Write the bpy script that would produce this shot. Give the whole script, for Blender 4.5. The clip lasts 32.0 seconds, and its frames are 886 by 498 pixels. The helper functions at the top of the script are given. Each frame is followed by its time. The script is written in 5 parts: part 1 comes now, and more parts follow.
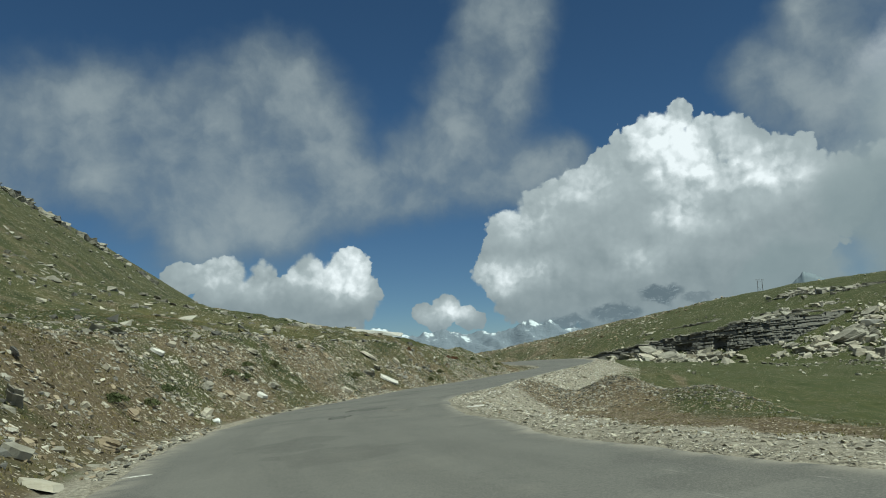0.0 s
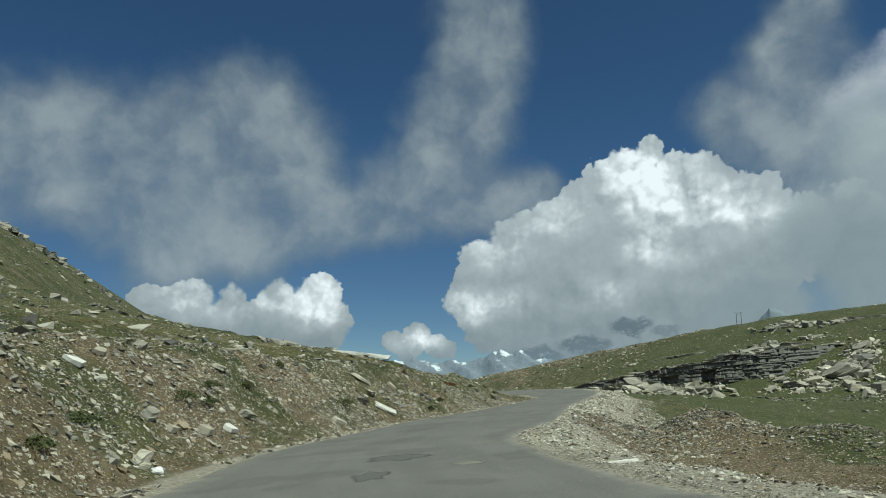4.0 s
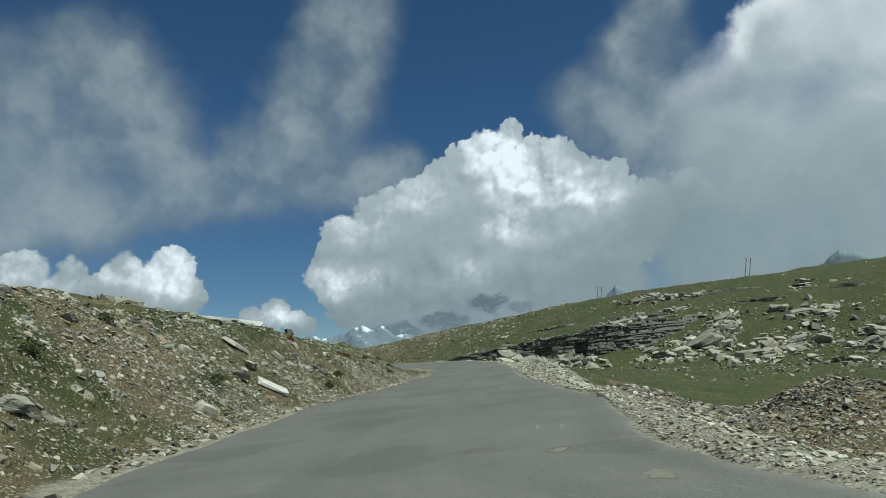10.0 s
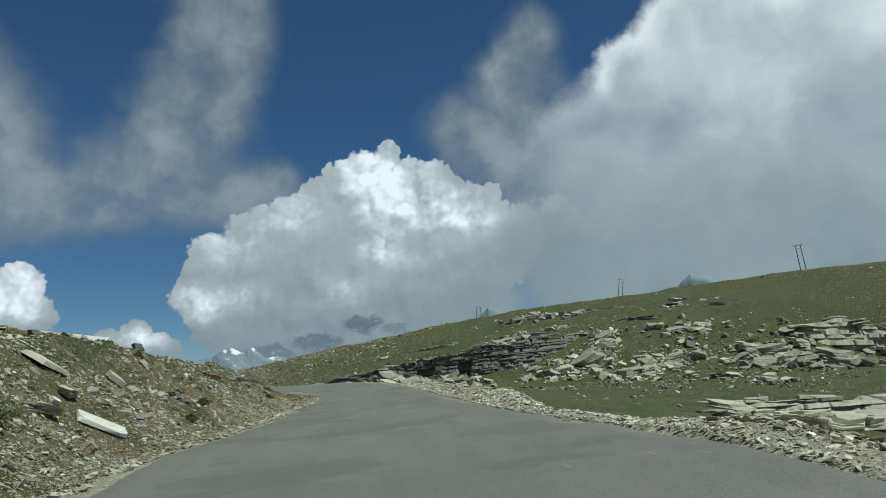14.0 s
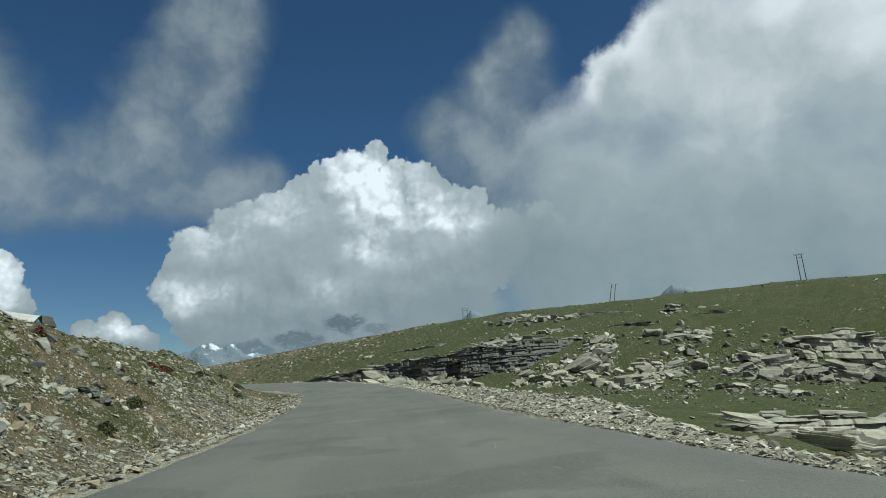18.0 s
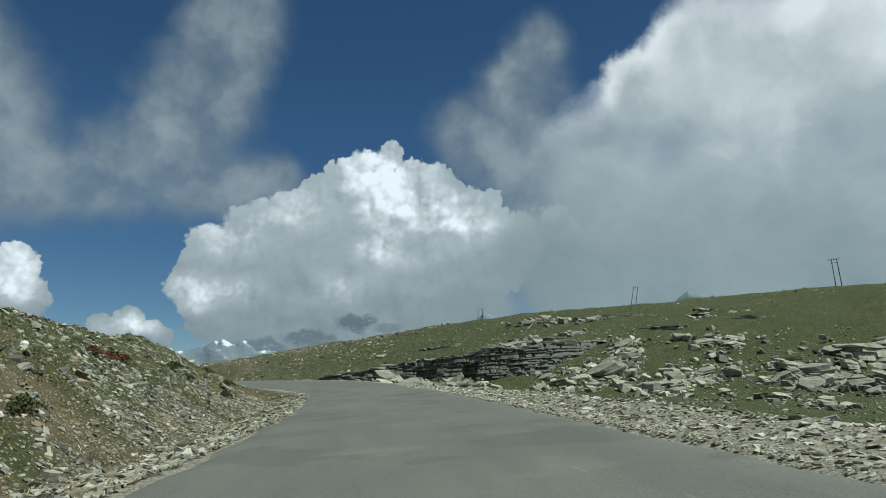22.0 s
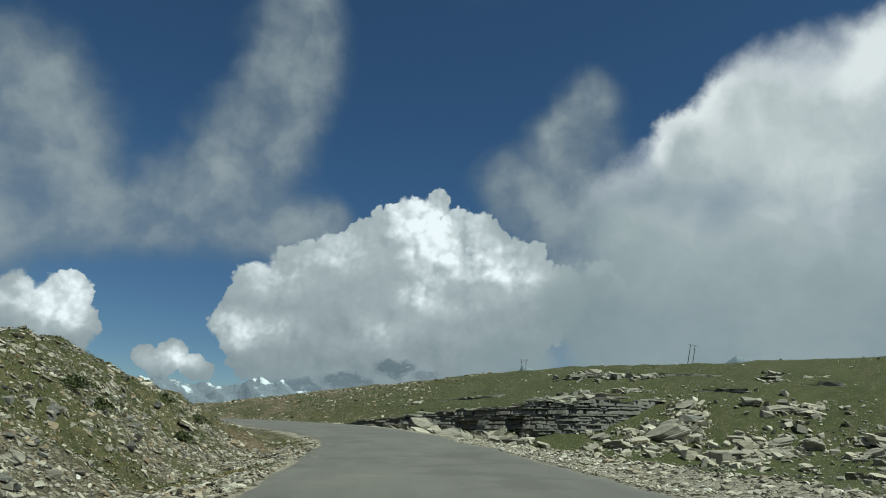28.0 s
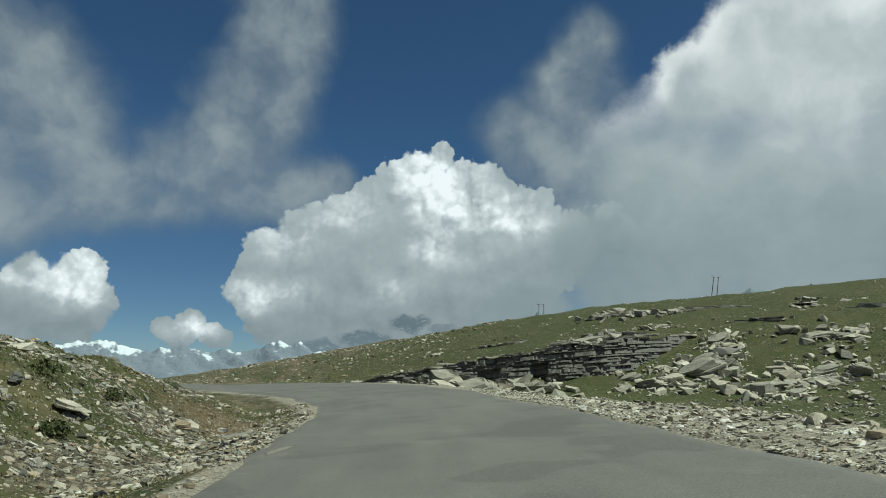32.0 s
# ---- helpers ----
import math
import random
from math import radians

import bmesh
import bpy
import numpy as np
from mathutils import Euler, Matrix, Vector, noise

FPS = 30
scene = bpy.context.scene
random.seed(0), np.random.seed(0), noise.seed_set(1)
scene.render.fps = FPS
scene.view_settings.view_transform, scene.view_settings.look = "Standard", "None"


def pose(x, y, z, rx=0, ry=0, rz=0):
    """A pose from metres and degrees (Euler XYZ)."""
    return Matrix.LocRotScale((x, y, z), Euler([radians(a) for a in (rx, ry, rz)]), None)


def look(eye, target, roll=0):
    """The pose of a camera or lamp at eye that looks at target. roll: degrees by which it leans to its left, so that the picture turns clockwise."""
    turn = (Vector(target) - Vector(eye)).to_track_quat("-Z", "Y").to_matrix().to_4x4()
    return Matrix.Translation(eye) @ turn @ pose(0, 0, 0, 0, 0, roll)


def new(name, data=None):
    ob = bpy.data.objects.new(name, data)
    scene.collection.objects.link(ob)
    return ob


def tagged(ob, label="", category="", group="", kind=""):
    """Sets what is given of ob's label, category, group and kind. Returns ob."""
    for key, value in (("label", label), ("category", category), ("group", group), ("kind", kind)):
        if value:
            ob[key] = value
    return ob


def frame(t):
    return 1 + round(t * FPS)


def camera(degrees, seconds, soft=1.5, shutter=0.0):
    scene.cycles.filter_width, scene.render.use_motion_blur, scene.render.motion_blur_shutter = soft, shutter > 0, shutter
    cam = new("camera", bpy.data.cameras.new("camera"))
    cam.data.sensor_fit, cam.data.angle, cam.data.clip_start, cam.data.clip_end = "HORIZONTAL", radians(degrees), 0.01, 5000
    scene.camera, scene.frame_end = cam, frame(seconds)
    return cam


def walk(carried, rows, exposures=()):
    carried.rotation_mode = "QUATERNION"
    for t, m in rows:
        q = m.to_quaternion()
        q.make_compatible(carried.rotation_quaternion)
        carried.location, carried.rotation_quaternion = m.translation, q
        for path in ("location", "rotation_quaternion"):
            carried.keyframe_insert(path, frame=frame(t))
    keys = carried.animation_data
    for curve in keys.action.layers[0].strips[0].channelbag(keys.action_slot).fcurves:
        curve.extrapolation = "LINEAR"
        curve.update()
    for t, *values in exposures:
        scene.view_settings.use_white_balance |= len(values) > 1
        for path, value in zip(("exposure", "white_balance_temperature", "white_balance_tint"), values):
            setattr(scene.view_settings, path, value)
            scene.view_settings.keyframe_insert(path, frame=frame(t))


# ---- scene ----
cam = camera(64.3, 32.0, soft=1.0)

PATH = [
    (0, (-1.593, -4.088, 1.773), (-1.554, 5.802, 3.252), -2.48),
    (0.5, (-1.926, -2.954, 1.737), (-1.874, 6.868, 3.616), -1.14),
    (1, (-2.229, -1.885, 1.707), (-2.311, 7.916, 3.692), -0.92),
    (1.5, (-2.543, -0.773, 1.672), (-2.629, 9.036, 3.614), -2.03),
    (2, (-2.853, 0.311, 1.655), (-2.781, 10.142, 3.483), -2.36),
    (2.5, (-3.172, 1.544, 1.651), (-2.953, 11.367, 3.513), -2.03),
    (3, (-3.480, 2.758, 1.624), (-3.178, 12.568, 3.539), -1.51),
    (3.5, (-3.816, 3.977, 1.601), (-3.417, 13.795, 3.456), -1.62),
    (5.5, (-4.838, 8.533, 1.443), (-4.301, 18.338, 3.335), -0.93),
    (6, (-5.079, 9.508, 1.423), (-4.605, 19.379, 2.951), -0.86),
    (6.5, (-5.298, 10.627, 1.401), (-4.332, 20.436, 3.090), 0.83),
    (7, (-5.473, 11.716, 1.363), (-4.383, 21.448, 3.386), 0.98),
    (7.5, (-5.627, 12.756, 1.354), (-4.524, 22.499, 3.321), 0.72),
    (8, (-5.774, 13.840, 1.301), (-4.432, 23.570, 3.182), -0.29),
    (8.5, (-5.824, 15.060, 1.270), (-4.103, 24.773, 2.915), -1.34),
    (9, (-5.900, 16.145, 1.236), (-3.858, 25.821, 2.723), -2.07),
    (9.5, (-5.949, 17.246, 1.224), (-3.622, 26.846, 2.779), -1.84),
    (10, (-5.972, 18.320, 1.202), (-3.612, 27.926, 2.672), -2.15),
    (10.5, (-5.986, 19.387, 1.164), (-3.409, 28.918, 2.753), -2.22),
    (11, (-5.952, 20.432, 1.135), (-3.430, 29.987, 2.666), -3.18),
    (11.5, (-5.898, 21.555, 1.105), (-2.950, 30.965, 2.764), -1.45),
    (12, (-5.814, 22.689, 1.098), (-2.626, 32.063, 2.499), -2.41),
    (12.5, (-5.685, 23.828, 1.083), (-2.142, 33.078, 2.451), -2.02),
    (13, (-5.561, 24.876, 1.096), (-1.728, 33.974, 2.691), -2.26),
    (13.5, (-5.380, 25.963, 1.099), (-1.560, 35.015, 2.960), -2.19),
    (14, (-5.195, 27.350, 1.125), (-1.177, 36.350, 2.814), -2.92),
    (14.5, (-4.971, 28.574, 1.136), (-0.701, 37.453, 2.849), -2.45),
    (16.5, (-3.840, 34.060, 1.042), (0.533, 42.838, 3.001), -0.49),
    (17, (-3.554, 35.155, 1.030), (0.800, 43.967, 2.874), -0.92),
    (17.5, (-3.247, 36.241, 1.028), (1.138, 45.092, 2.589), -1.40),
    (18, (-2.970, 37.293, 1.017), (1.249, 46.196, 2.730), -1.14),
    (18.5, (-2.673, 38.330, 1.018), (1.348, 47.272, 2.988), 0.04),
    (19, (-2.338, 39.407, 0.999), (1.661, 48.397, 2.785), -1.80),
    (19.5, (-2.001, 40.483, 0.972), (2.236, 49.337, 2.884), -1.30),
    (20, (-1.694, 41.531, 0.954), (2.625, 50.347, 2.855), -1.58),
    (20.5, (-1.377, 42.615, 0.936), (2.978, 51.411, 2.853), -1.09),
    (21, (-1.057, 43.769, 0.922), (3.335, 52.585, 2.648), -1.56),
    (21.5, (-0.734, 44.870, 0.893), (3.467, 53.763, 2.697), 0.64),
    (22, (-0.455, 45.967, 0.873), (3.589, 54.946, 2.610), 0.28),
    (22.5, (-0.158, 47.079, 0.855), (3.608, 56.127, 2.843), 2.42),
    (23, (0.148, 48.196, 0.826), (3.614, 57.357, 2.845), 4.19),
    (23.5, (0.444, 49.397, 0.815), (3.915, 58.580, 2.718), 3.85),
    (24, (0.750, 50.609, 0.805), (4.382, 59.718, 2.764), 4.26),
    (24.5, (1.070, 51.543, 0.784), (4.843, 60.589, 2.768), 3.56),
    (26.5, (2.584, 54.620, 0.769), (6.343, 63.618, 2.985), 3.06),
    (27, (2.851, 55.575, 0.769), (6.474, 64.594, 3.125), 3.09),
    (27.5, (3.173, 56.744, 0.775), (6.695, 65.764, 3.270), 3.85),
    (28, (3.500, 57.932, 0.772), (6.903, 67.025, 3.165), 3.98),
    (28.5, (3.840, 59.130, 0.773), (7.047, 68.342, 2.976), 4.24),
    (29, (4.179, 60.320, 0.759), (6.972, 69.707, 2.782), 3.87),
    (29.5, (4.541, 61.471, 0.747), (7.334, 70.878, 2.671), 3.15),
    (30, (4.910, 62.670, 0.762), (7.886, 72.033, 2.626), 2.01),
    (30.5, (5.297, 63.890, 0.777), (8.332, 73.230, 2.663), 1.15),
    (31, (5.695, 65.067, 0.789), (8.819, 74.395, 2.584), -0.25),
    (31.5, (6.083, 66.226, 0.792), (9.297, 75.527, 2.569), -0.78),
    (32, (6.475, 67.369, 0.820), (9.834, 76.626, 2.557), 0.08),
]
walk(cam, [(t, look(e, g, r)) for t, e, g, r in PATH], exposures=[(0.0, 0.0, 6050, -7), (3.0, 0.0, 6000, -7), (8.0, -0.03, 5800, -7), (24.0, -0.03, 5820, -7), (27.5, 0.0, 5980, -7), (32.0, 0.0, 6050, -7)])

# ---- light ----
SUN_BEARING, SUN_HEIGHT = 138.0, 62.0   # degrees clockwise from +y, degrees above the horizon
sun = new("sun", bpy.data.lights.new("sun", "SUN"))
sun.data.energy, sun.data.angle, sun.data.color = 4.75, radians(0.53), (1.0, 0.945, 0.80)
sun_way = Vector((math.sin(radians(SUN_BEARING)) * math.cos(radians(SUN_HEIGHT)),
                  math.cos(radians(SUN_BEARING)) * math.cos(radians(SUN_HEIGHT)), math.sin(radians(SUN_HEIGHT))))
sun.matrix_basis = look(sun_way * 200, (0, 0, 0))


class Nodes:
    """A small hand for writing node trees."""

    def __init__(self, tree):
        self.tree = tree

    def add(self, kind, **settings):
        n = self.tree.nodes.new(kind)
        for key, value in settings.items():
            setattr(n, key, value)
        return n

    def put(self, socket, value):
        if value is None:
            return
        if isinstance(value, bpy.types.NodeSocket):
            self.tree.links.new(value, socket)
        else:
            socket.default_value = value

    def math(self, op, a, b=None, c=None, clamp=False):
        n = self.add("ShaderNodeMath", operation=op, use_clamp=clamp)
        for s, v in zip(n.inputs, (a, b, c)):
            self.put(s, v)
        return n.outputs[0]

    def vec(self, op, a, b=None, c=None):
        n = self.add("ShaderNodeVectorMath", operation=op)
        for s, v in zip(n.inputs, (a, b, c)):
            self.put(s, v)
        return n.outputs["Value"] if op in ("LENGTH", "DOT_PRODUCT", "DISTANCE") else n.outputs[0]

    def noise(self, vector, scale, detail=6.0, rough=0.55, lacunarity=2.0, color=False, distortion=0.0):
        n = self.add("ShaderNodeTexNoise")
        self.put(n.inputs["Vector"], vector)
        n.inputs["Scale"].default_value, n.inputs["Detail"].default_value = scale, detail
        n.inputs["Roughness"].default_value, n.inputs["Lacunarity"].default_value = rough, lacunarity
        n.inputs["Distortion"].default_value = distortion
        return n.outputs["Color" if color else "Fac"]

    def range(self, value, a, b, c=0.0, d=1.0, smooth=True):
        n = self.add("ShaderNodeMapRange", interpolation_type="SMOOTHSTEP" if smooth else "LINEAR", clamp=True)
        for s, v in zip(n.inputs, (value, a, b, c, d)):
            self.put(s, v)
        return n.outputs[0]

    def mix(self, fac, a, b, blend="MIX"):
        n = self.add("ShaderNodeMix", data_type="RGBA", blend_type=blend)
        self.put(n.inputs[0], fac)
        self.put(n.inputs[6], a if isinstance(a, bpy.types.NodeSocket) else (*a, 1.0))
        self.put(n.inputs[7], b if isinstance(b, bpy.types.NodeSocket) else (*b, 1.0))
        return n.outputs[2]

    def ramp(self, fac, stops):
        n = self.add("ShaderNodeValToRGB")
        els = n.color_ramp.elements
        while len(els) < len(stops):
            els.new(0.5)
        for e, (p, c) in zip(els, stops):
            e.position, e.color = p, (*c, 1.0)
        self.put(n.inputs[0], fac)
        return n.outputs[0]


# Banks of cloud as soft balls: bearing, height, radius in degrees.
TOWER = [(17.0, 12.0, 4.2), (21.0, 9.0, 6.0), (11.0, 7.5, 4.6), (19.9, 17.6, 1.3), (18.0, 16.0, 1.9), (21.5, 15.2, 1.8), (24.2, 14.6, 2.1), (27.0, 13.2, 1.9), (28.4, 11.8, 1.6), (15.7, 14.6, 1.8), (13.6, 12.9, 2.1),
         (20.0, 12.3, 4.4), (24.3, 10.4, 4.5), (10.6, 11.8, 2.3), (8.0, 11.0, 2.0), (14.4, 9.5, 4.2), (6.2, 9.2, 2.3), (9.5, 8.0, 3.4), (4.4, 6.1, 1.9),
         (4.6, 7.9, 1.4), (6.4, 4.6, 2.3), (9.6, 4.4, 3.0), (14.0, 4.8, 4.0), (19.5, 6.0, 5.0), (25.5, 7.0, 4.4), (30.2, 10.4, 2.6), (33.8, 12.0, 1.5)]
PUFFS = [(-17.2, 6.5, 2.1), (-20.2, 6.3, 1.5), (-14.4, 6.0, 1.8), (-12.9, 5.0, 1.9), (-10.7, 6.7, 1.7), (-7.7, 6.6, 2.0), (-8.4, 4.6, 2.7), (-6.2, 5.2, 1.4),
         (-11.5, 3.5, 3.0), (-17.0, 3.5, 3.4), (-1.6, 3.4, 0.95), (0.3, 3.5, 1.2), (1.9, 2.9, 0.95), (-0.4, 2.9, 1.1), (2.9, 2.6, 0.6)]
VEILS = [(-13.5, 20.6, 5.8), (-19.0, 17.8, 6.6), (-26.0, 17.2, 5.8), (-32.0, 16.4, 6.2), (-16.0, 14.4, 6.6), (-22.0, 14.0, 5.9), (-10.5, 17.6, 5.4), (-12.0, 12.4, 5.0),
         (-19.0, 11.0, 4.7), (-7.0, 13.0, 3.8), (-3.4, 13.4, 3.5), (6.9, 30.0, 4.5), (6.2, 26.6, 4.6), (5.4, 23.4, 4.5), (4.0, 20.2, 4.6), (2.0, 17.4, 4.5),
         (-0.3, 15.2, 4.2), (3.5, 14.2, 3.3), (7.3, 14.0, 3.3), (10.6, 14.8, 2.8), (30.5, 23.0, 3.3), (32.6, 26.0, 2.8), (27.0, 18.6, 4.2), (29.6, 16.0, 5.4),
         (31.6, 20.0, 5.4), (33.0, 14.0, 5.4)]
BANKS = [(41.0, 21.6, 4.0), (45.6, 23.7, 5.4), (50.8, 20.1, 8.7), (44.8, 14.4, 8.6), (53.0, 13.3, 11.3), (36.4, 15.4, 5.7),
         (33.6, 9.6, 5.4), (36.5, 4.5, 5.6), (39.4, 8.7, 6.5), (48.6, 7.3, 7.9), (58.0, 20.0, 10.0), (40.5, 15.5, 6.5), (26.5, 4.0, 4.4),
         (68.0, 14.0, 12.0)]
# Lobes of the heaps that the sun reaches: bearing, height, half width, half height, gain.
LOBES = [(19.4, 15.8, 5.6, 4.4, 0.50), (25.4, 12.6, 5.0, 3.2, 0.36), (19.2, 9.6, 3.2, 2.4, 0.26), (23.1, 9.2, 1.8, 1.1, 0.16), (4.6, 6.0, 2.8, 2.0, 0.62),
         (8.2, 6.3, 2.2, 1.6, 0.38), (15.8, 6.6, 3.4, 1.7, 0.28), (7.2, 10.8, 3.6, 3.0, 0.30), (12.2, 13.2, 4.0, 2.8, 0.26), (33.8, 12.4, 2.6, 1.4, 0.16), (19.3, 12.0, 3.0, 3.0, 0.2),
         (-7.6, 6.8, 3.6, 3.0, 0.66), (-17.6, 7.2, 4.2, 2.6, 0.36), (-13.4, 6.2, 2.8, 2.2, 0.26), (0.3, 3.3, 3.0, 1.4, 0.64), (-10.6, 6.8, 2.2, 2.0, 0.22)]


def cloud_group(name, balls, blend):
    """A node group: how deep a place in the sky (bearing, height) lies in a heap of soft balls, 1 at a ball's heart."""
    tree = bpy.data.node_groups.new(name, "ShaderNodeTree")
    tree.interface.new_socket("Place", in_out="INPUT", socket_type="NodeSocketVector")
    tree.interface.new_socket("Depth", in_out="OUTPUT", socket_type="NodeSocketFloat")
    n = Nodes(tree)
    place = n.add("NodeGroupInput").outputs[0]
    total = None
    for a, h, r in balls:
        off = n.vec("MULTIPLY_ADD", place, (1 / r, 1 / r, 0.0), (-a / r, -h / r, 0.0))
        d = n.vec("LENGTH", off)
        total = d if total is None else n.math("SMOOTH_MIN", total, d, blend)
    n.put(n.add("NodeGroupOutput").inputs[0], n.math("SUBTRACT", 1.0, total))
    return tree


def make_sky():
    world = bpy.data.worlds.new("sky")
    scene.world = world
    world.use_nodes = True
    world.node_tree.nodes.clear()
    n = Nodes(world.node_tree)
    sky = n.add("ShaderNodeTexSky", sky_type="NISHITA", sun_disc=False, sun_elevation=radians(SUN_HEIGHT),
                sun_rotation=radians(SUN_BEARING), altitude=3900.0, air_density=1.0, dust_density=0.35, ozone_density=2.2)
    blue = n.mix(1.0, sky.outputs[0], (SKY_GAIN * 0.82, SKY_GAIN, SKY_GAIN * 1.08), "MULTIPLY")
    way = n.add("ShaderNodeTexCoord").outputs["Generated"]
    xyz = n.add("ShaderNodeSeparateXYZ")
    n.put(xyz.inputs[0], way)
    x, y, z = xyz.outputs
    bearing = n.math("MULTIPLY", n.math("ARCTAN2", x, y), 180 / math.pi)
    height = n.math("MULTIPLY", n.math("ARCSINE", z), 180 / math.pi)
    flat = n.add("ShaderNodeCombineXYZ")
    n.put(flat.inputs[0], bearing), n.put(flat.inputs[1], height)
    flat = flat.outputs[0]
    blue = n.mix(n.range(height, 20.0, 2.0, 0.0, 0.75), blue, n.mix(1.0, blue, (0.95, 0.80, 0.74), "MULTIPLY"))

    def warp(scale, amount, detail, rough):
        c = n.noise(flat, scale, detail, rough, color=True)
        return n.vec("MULTIPLY_ADD", c, (amount, amount, 0.0), (-amount / 2, -amount / 2, 0.0))

    def depth(group, place):
        g = n.add("ShaderNodeGroup", node_tree=group)
        n.put(g.inputs[0], place)
        return g.outputs[0]

    def billow(place):
        """Cauliflower relief: rounded knobs of three sizes, high at their middles."""
        total = None
        for scale, share in ((0.30, 0.48), (0.72, 0.32), (1.75, 0.20)):
            v = n.add("ShaderNodeTexVoronoi", feature="SMOOTH_F1", voronoi_dimensions="2D")
            n.put(v.inputs["Vector"], place)
            v.inputs["Scale"].default_value, v.inputs["Smoothness"].default_value = scale, 0.35
            knob = n.math("MULTIPLY", v.outputs["Distance"], -share)
            total = knob if total is None else n.math("ADD", total, knob)
        return n.math("ADD", total, 1.0)

    # crisp heaps
    heap = cloud_group("cumulus", TOWER + PUFFS, 0.25)
    p = n.vec("ADD", flat, warp(0.35, 0.9, 2.0, 0.5))
    p = n.vec("ADD", p, warp(1.3, 0.62, 8.0, 0.66))
    relief = billow(p)
    d0 = n.math("ADD", depth(heap, p), n.math("MULTIPLY_ADD", relief, 0.95, -0.50))
    beyond = billow(n.vec("ADD", p, (0.45, 0.8, 0.0)))
    lobes = None
    for a, h, w, t, gain in LOBES:
        d = n.vec("LENGTH", n.vec("MULTIPLY_ADD", p, (1 / w, 1 / t, 0.0), (-a / w, -h / t, 0.0)))
        d = n.range(d, 1.2, 0.15, 0.0, gain)
        lobes = d if lobes is None else n.math("ADD", lobes, d)
    lit = n.math("ADD", n.math("MULTIPLY", n.math("SUBTRACT", relief, beyond), 0.55), n.math("MULTIPLY_ADD", relief, 0.2, -0.08))
    cross = n.vec("ADD", p, (0.6, 0.9, 0.0))
    lit = n.math("ADD", lit, n.math("MULTIPLY", n.math("SUBTRACT", n.noise(p, 0.34, 6.0, 0.56), n.noise(cross, 0.34, 6.0, 0.56)), 1.1))
    lit = n.math("MULTIPLY", lit, n.range(lobes, 0.0, 0.4, 0.3, 1.0))
    lit = n.math("ADD", lit, lobes)
    lit = n.math("ADD", lit, n.range(height, 2.0, 12.0, 0.10, 0.36))
    lit = n.math("ADD", lit, n.math("MULTIPLY_ADD", n.noise(flat, 0.3, 9.0, 0.6), 0.24, -0.12), clamp=True)
    heap_colour = n.ramp(lit, [(0.0, (0.245, 0.272, 0.288)), (0.25, (0.325, 0.347, 0.36)), (0.55, (0.445, 0.462, 0.47)), (0.8, (0.68, 0.675, 0.68)), (1.0, (0.96, 0.925, 0.93))])
    soft = n.range(n.noise(flat, 0.2, 3.0, 0.5), 0.46, 0.66, 0.06, 0.30)
    heap_mask = n.range(d0, -0.02, soft)

    # soft veils, ragged at their upper edges
    veil = cloud_group("veil", VEILS, 0.7)
    q = n.vec("ADD", flat, warp(0.11, 2.6, 3.0, 0.5))
    q = n.vec("ADD", q, warp(0.32, 1.4, 7.0, 0.56))
    dv = n.math("MULTIPLY", n.math("SMOOTH_MIN", depth(veil, q), 0.4, 0.3), 1.3)
    streak = n.noise(q, 0.16, 8.0, 0.52)
    puffy = n.noise(n.vec("ADD", q, (31.0, 7.0, 0.0)), 0.42, 6.0, 0.6)
    dv = n.math("ADD", dv, n.math("ADD", n.math("MULTIPLY_ADD", streak, 1.2, -0.57), n.math("MULTIPLY_ADD", puffy, 0.3, -0.15)))
    veil_mask = n.range(dv, -0.20, 0.82, 0.0, 0.84)
    veil_colour = n.ramp(n.range(dv, 0.0, 0.95), [(0.0, (0.15, 0.185, 0.225)), (0.5, (0.235, 0.26, 0.28)), (1.0, (0.395, 0.405, 0.408))])

    # the large bank
    bank = cloud_group("cloud_bank", BANKS, 0.5)
    b = n.vec("ADD", flat, warp(0.10, 4.5, 3.0, 0.5))
    b = n.vec("ADD", b, warp(0.4, 2.0, 9.0, 0.66))
    db = depth(bank, b)
    thin = n.math("ADD", n.range(n.noise(flat, 0.1, 3.0, 0.5), 0.35, 0.65, 0.14, 0.5), n.math("MULTIPLY", n.range(height, 22.0, 17.0, 0.0, 0.5), n.range(height, 10.0, 15.0)))
    bank_mask = n.range(db, -0.08, thin, 0.0, 0.97)
    glow = n.math("MULTIPLY_ADD", n.range(height, 4.0, 26.0), 0.62, n.math("MULTIPLY_ADD", n.noise(b, 0.14, 9.0, 0.56), 0.8, -0.32))
    glow = n.math("ADD", glow, n.range(bearing, 32.0, 52.0, -0.02, 0.12))
    rim = n.math("MULTIPLY", n.range(db, 0.55, 0.1), n.range(height, 12.0, 20.0, 0.0, 0.35))
    glow = n.math("ADD", glow, rim, clamp=True)
    bank_colour = n.ramp(glow, [(0.0, (0.25, 0.285, 0.30)), (0.3, (0.33, 0.36, 0.37)), (0.6, (0.45, 0.465, 0.47)), (1.0, (0.82, 0.78, 0.77))])

    # a far mountainside that shows between the clouds
    gap_mask = None
    torn = n.vec("ADD", flat, warp(0.5, 2.2, 8.0, 0.65))
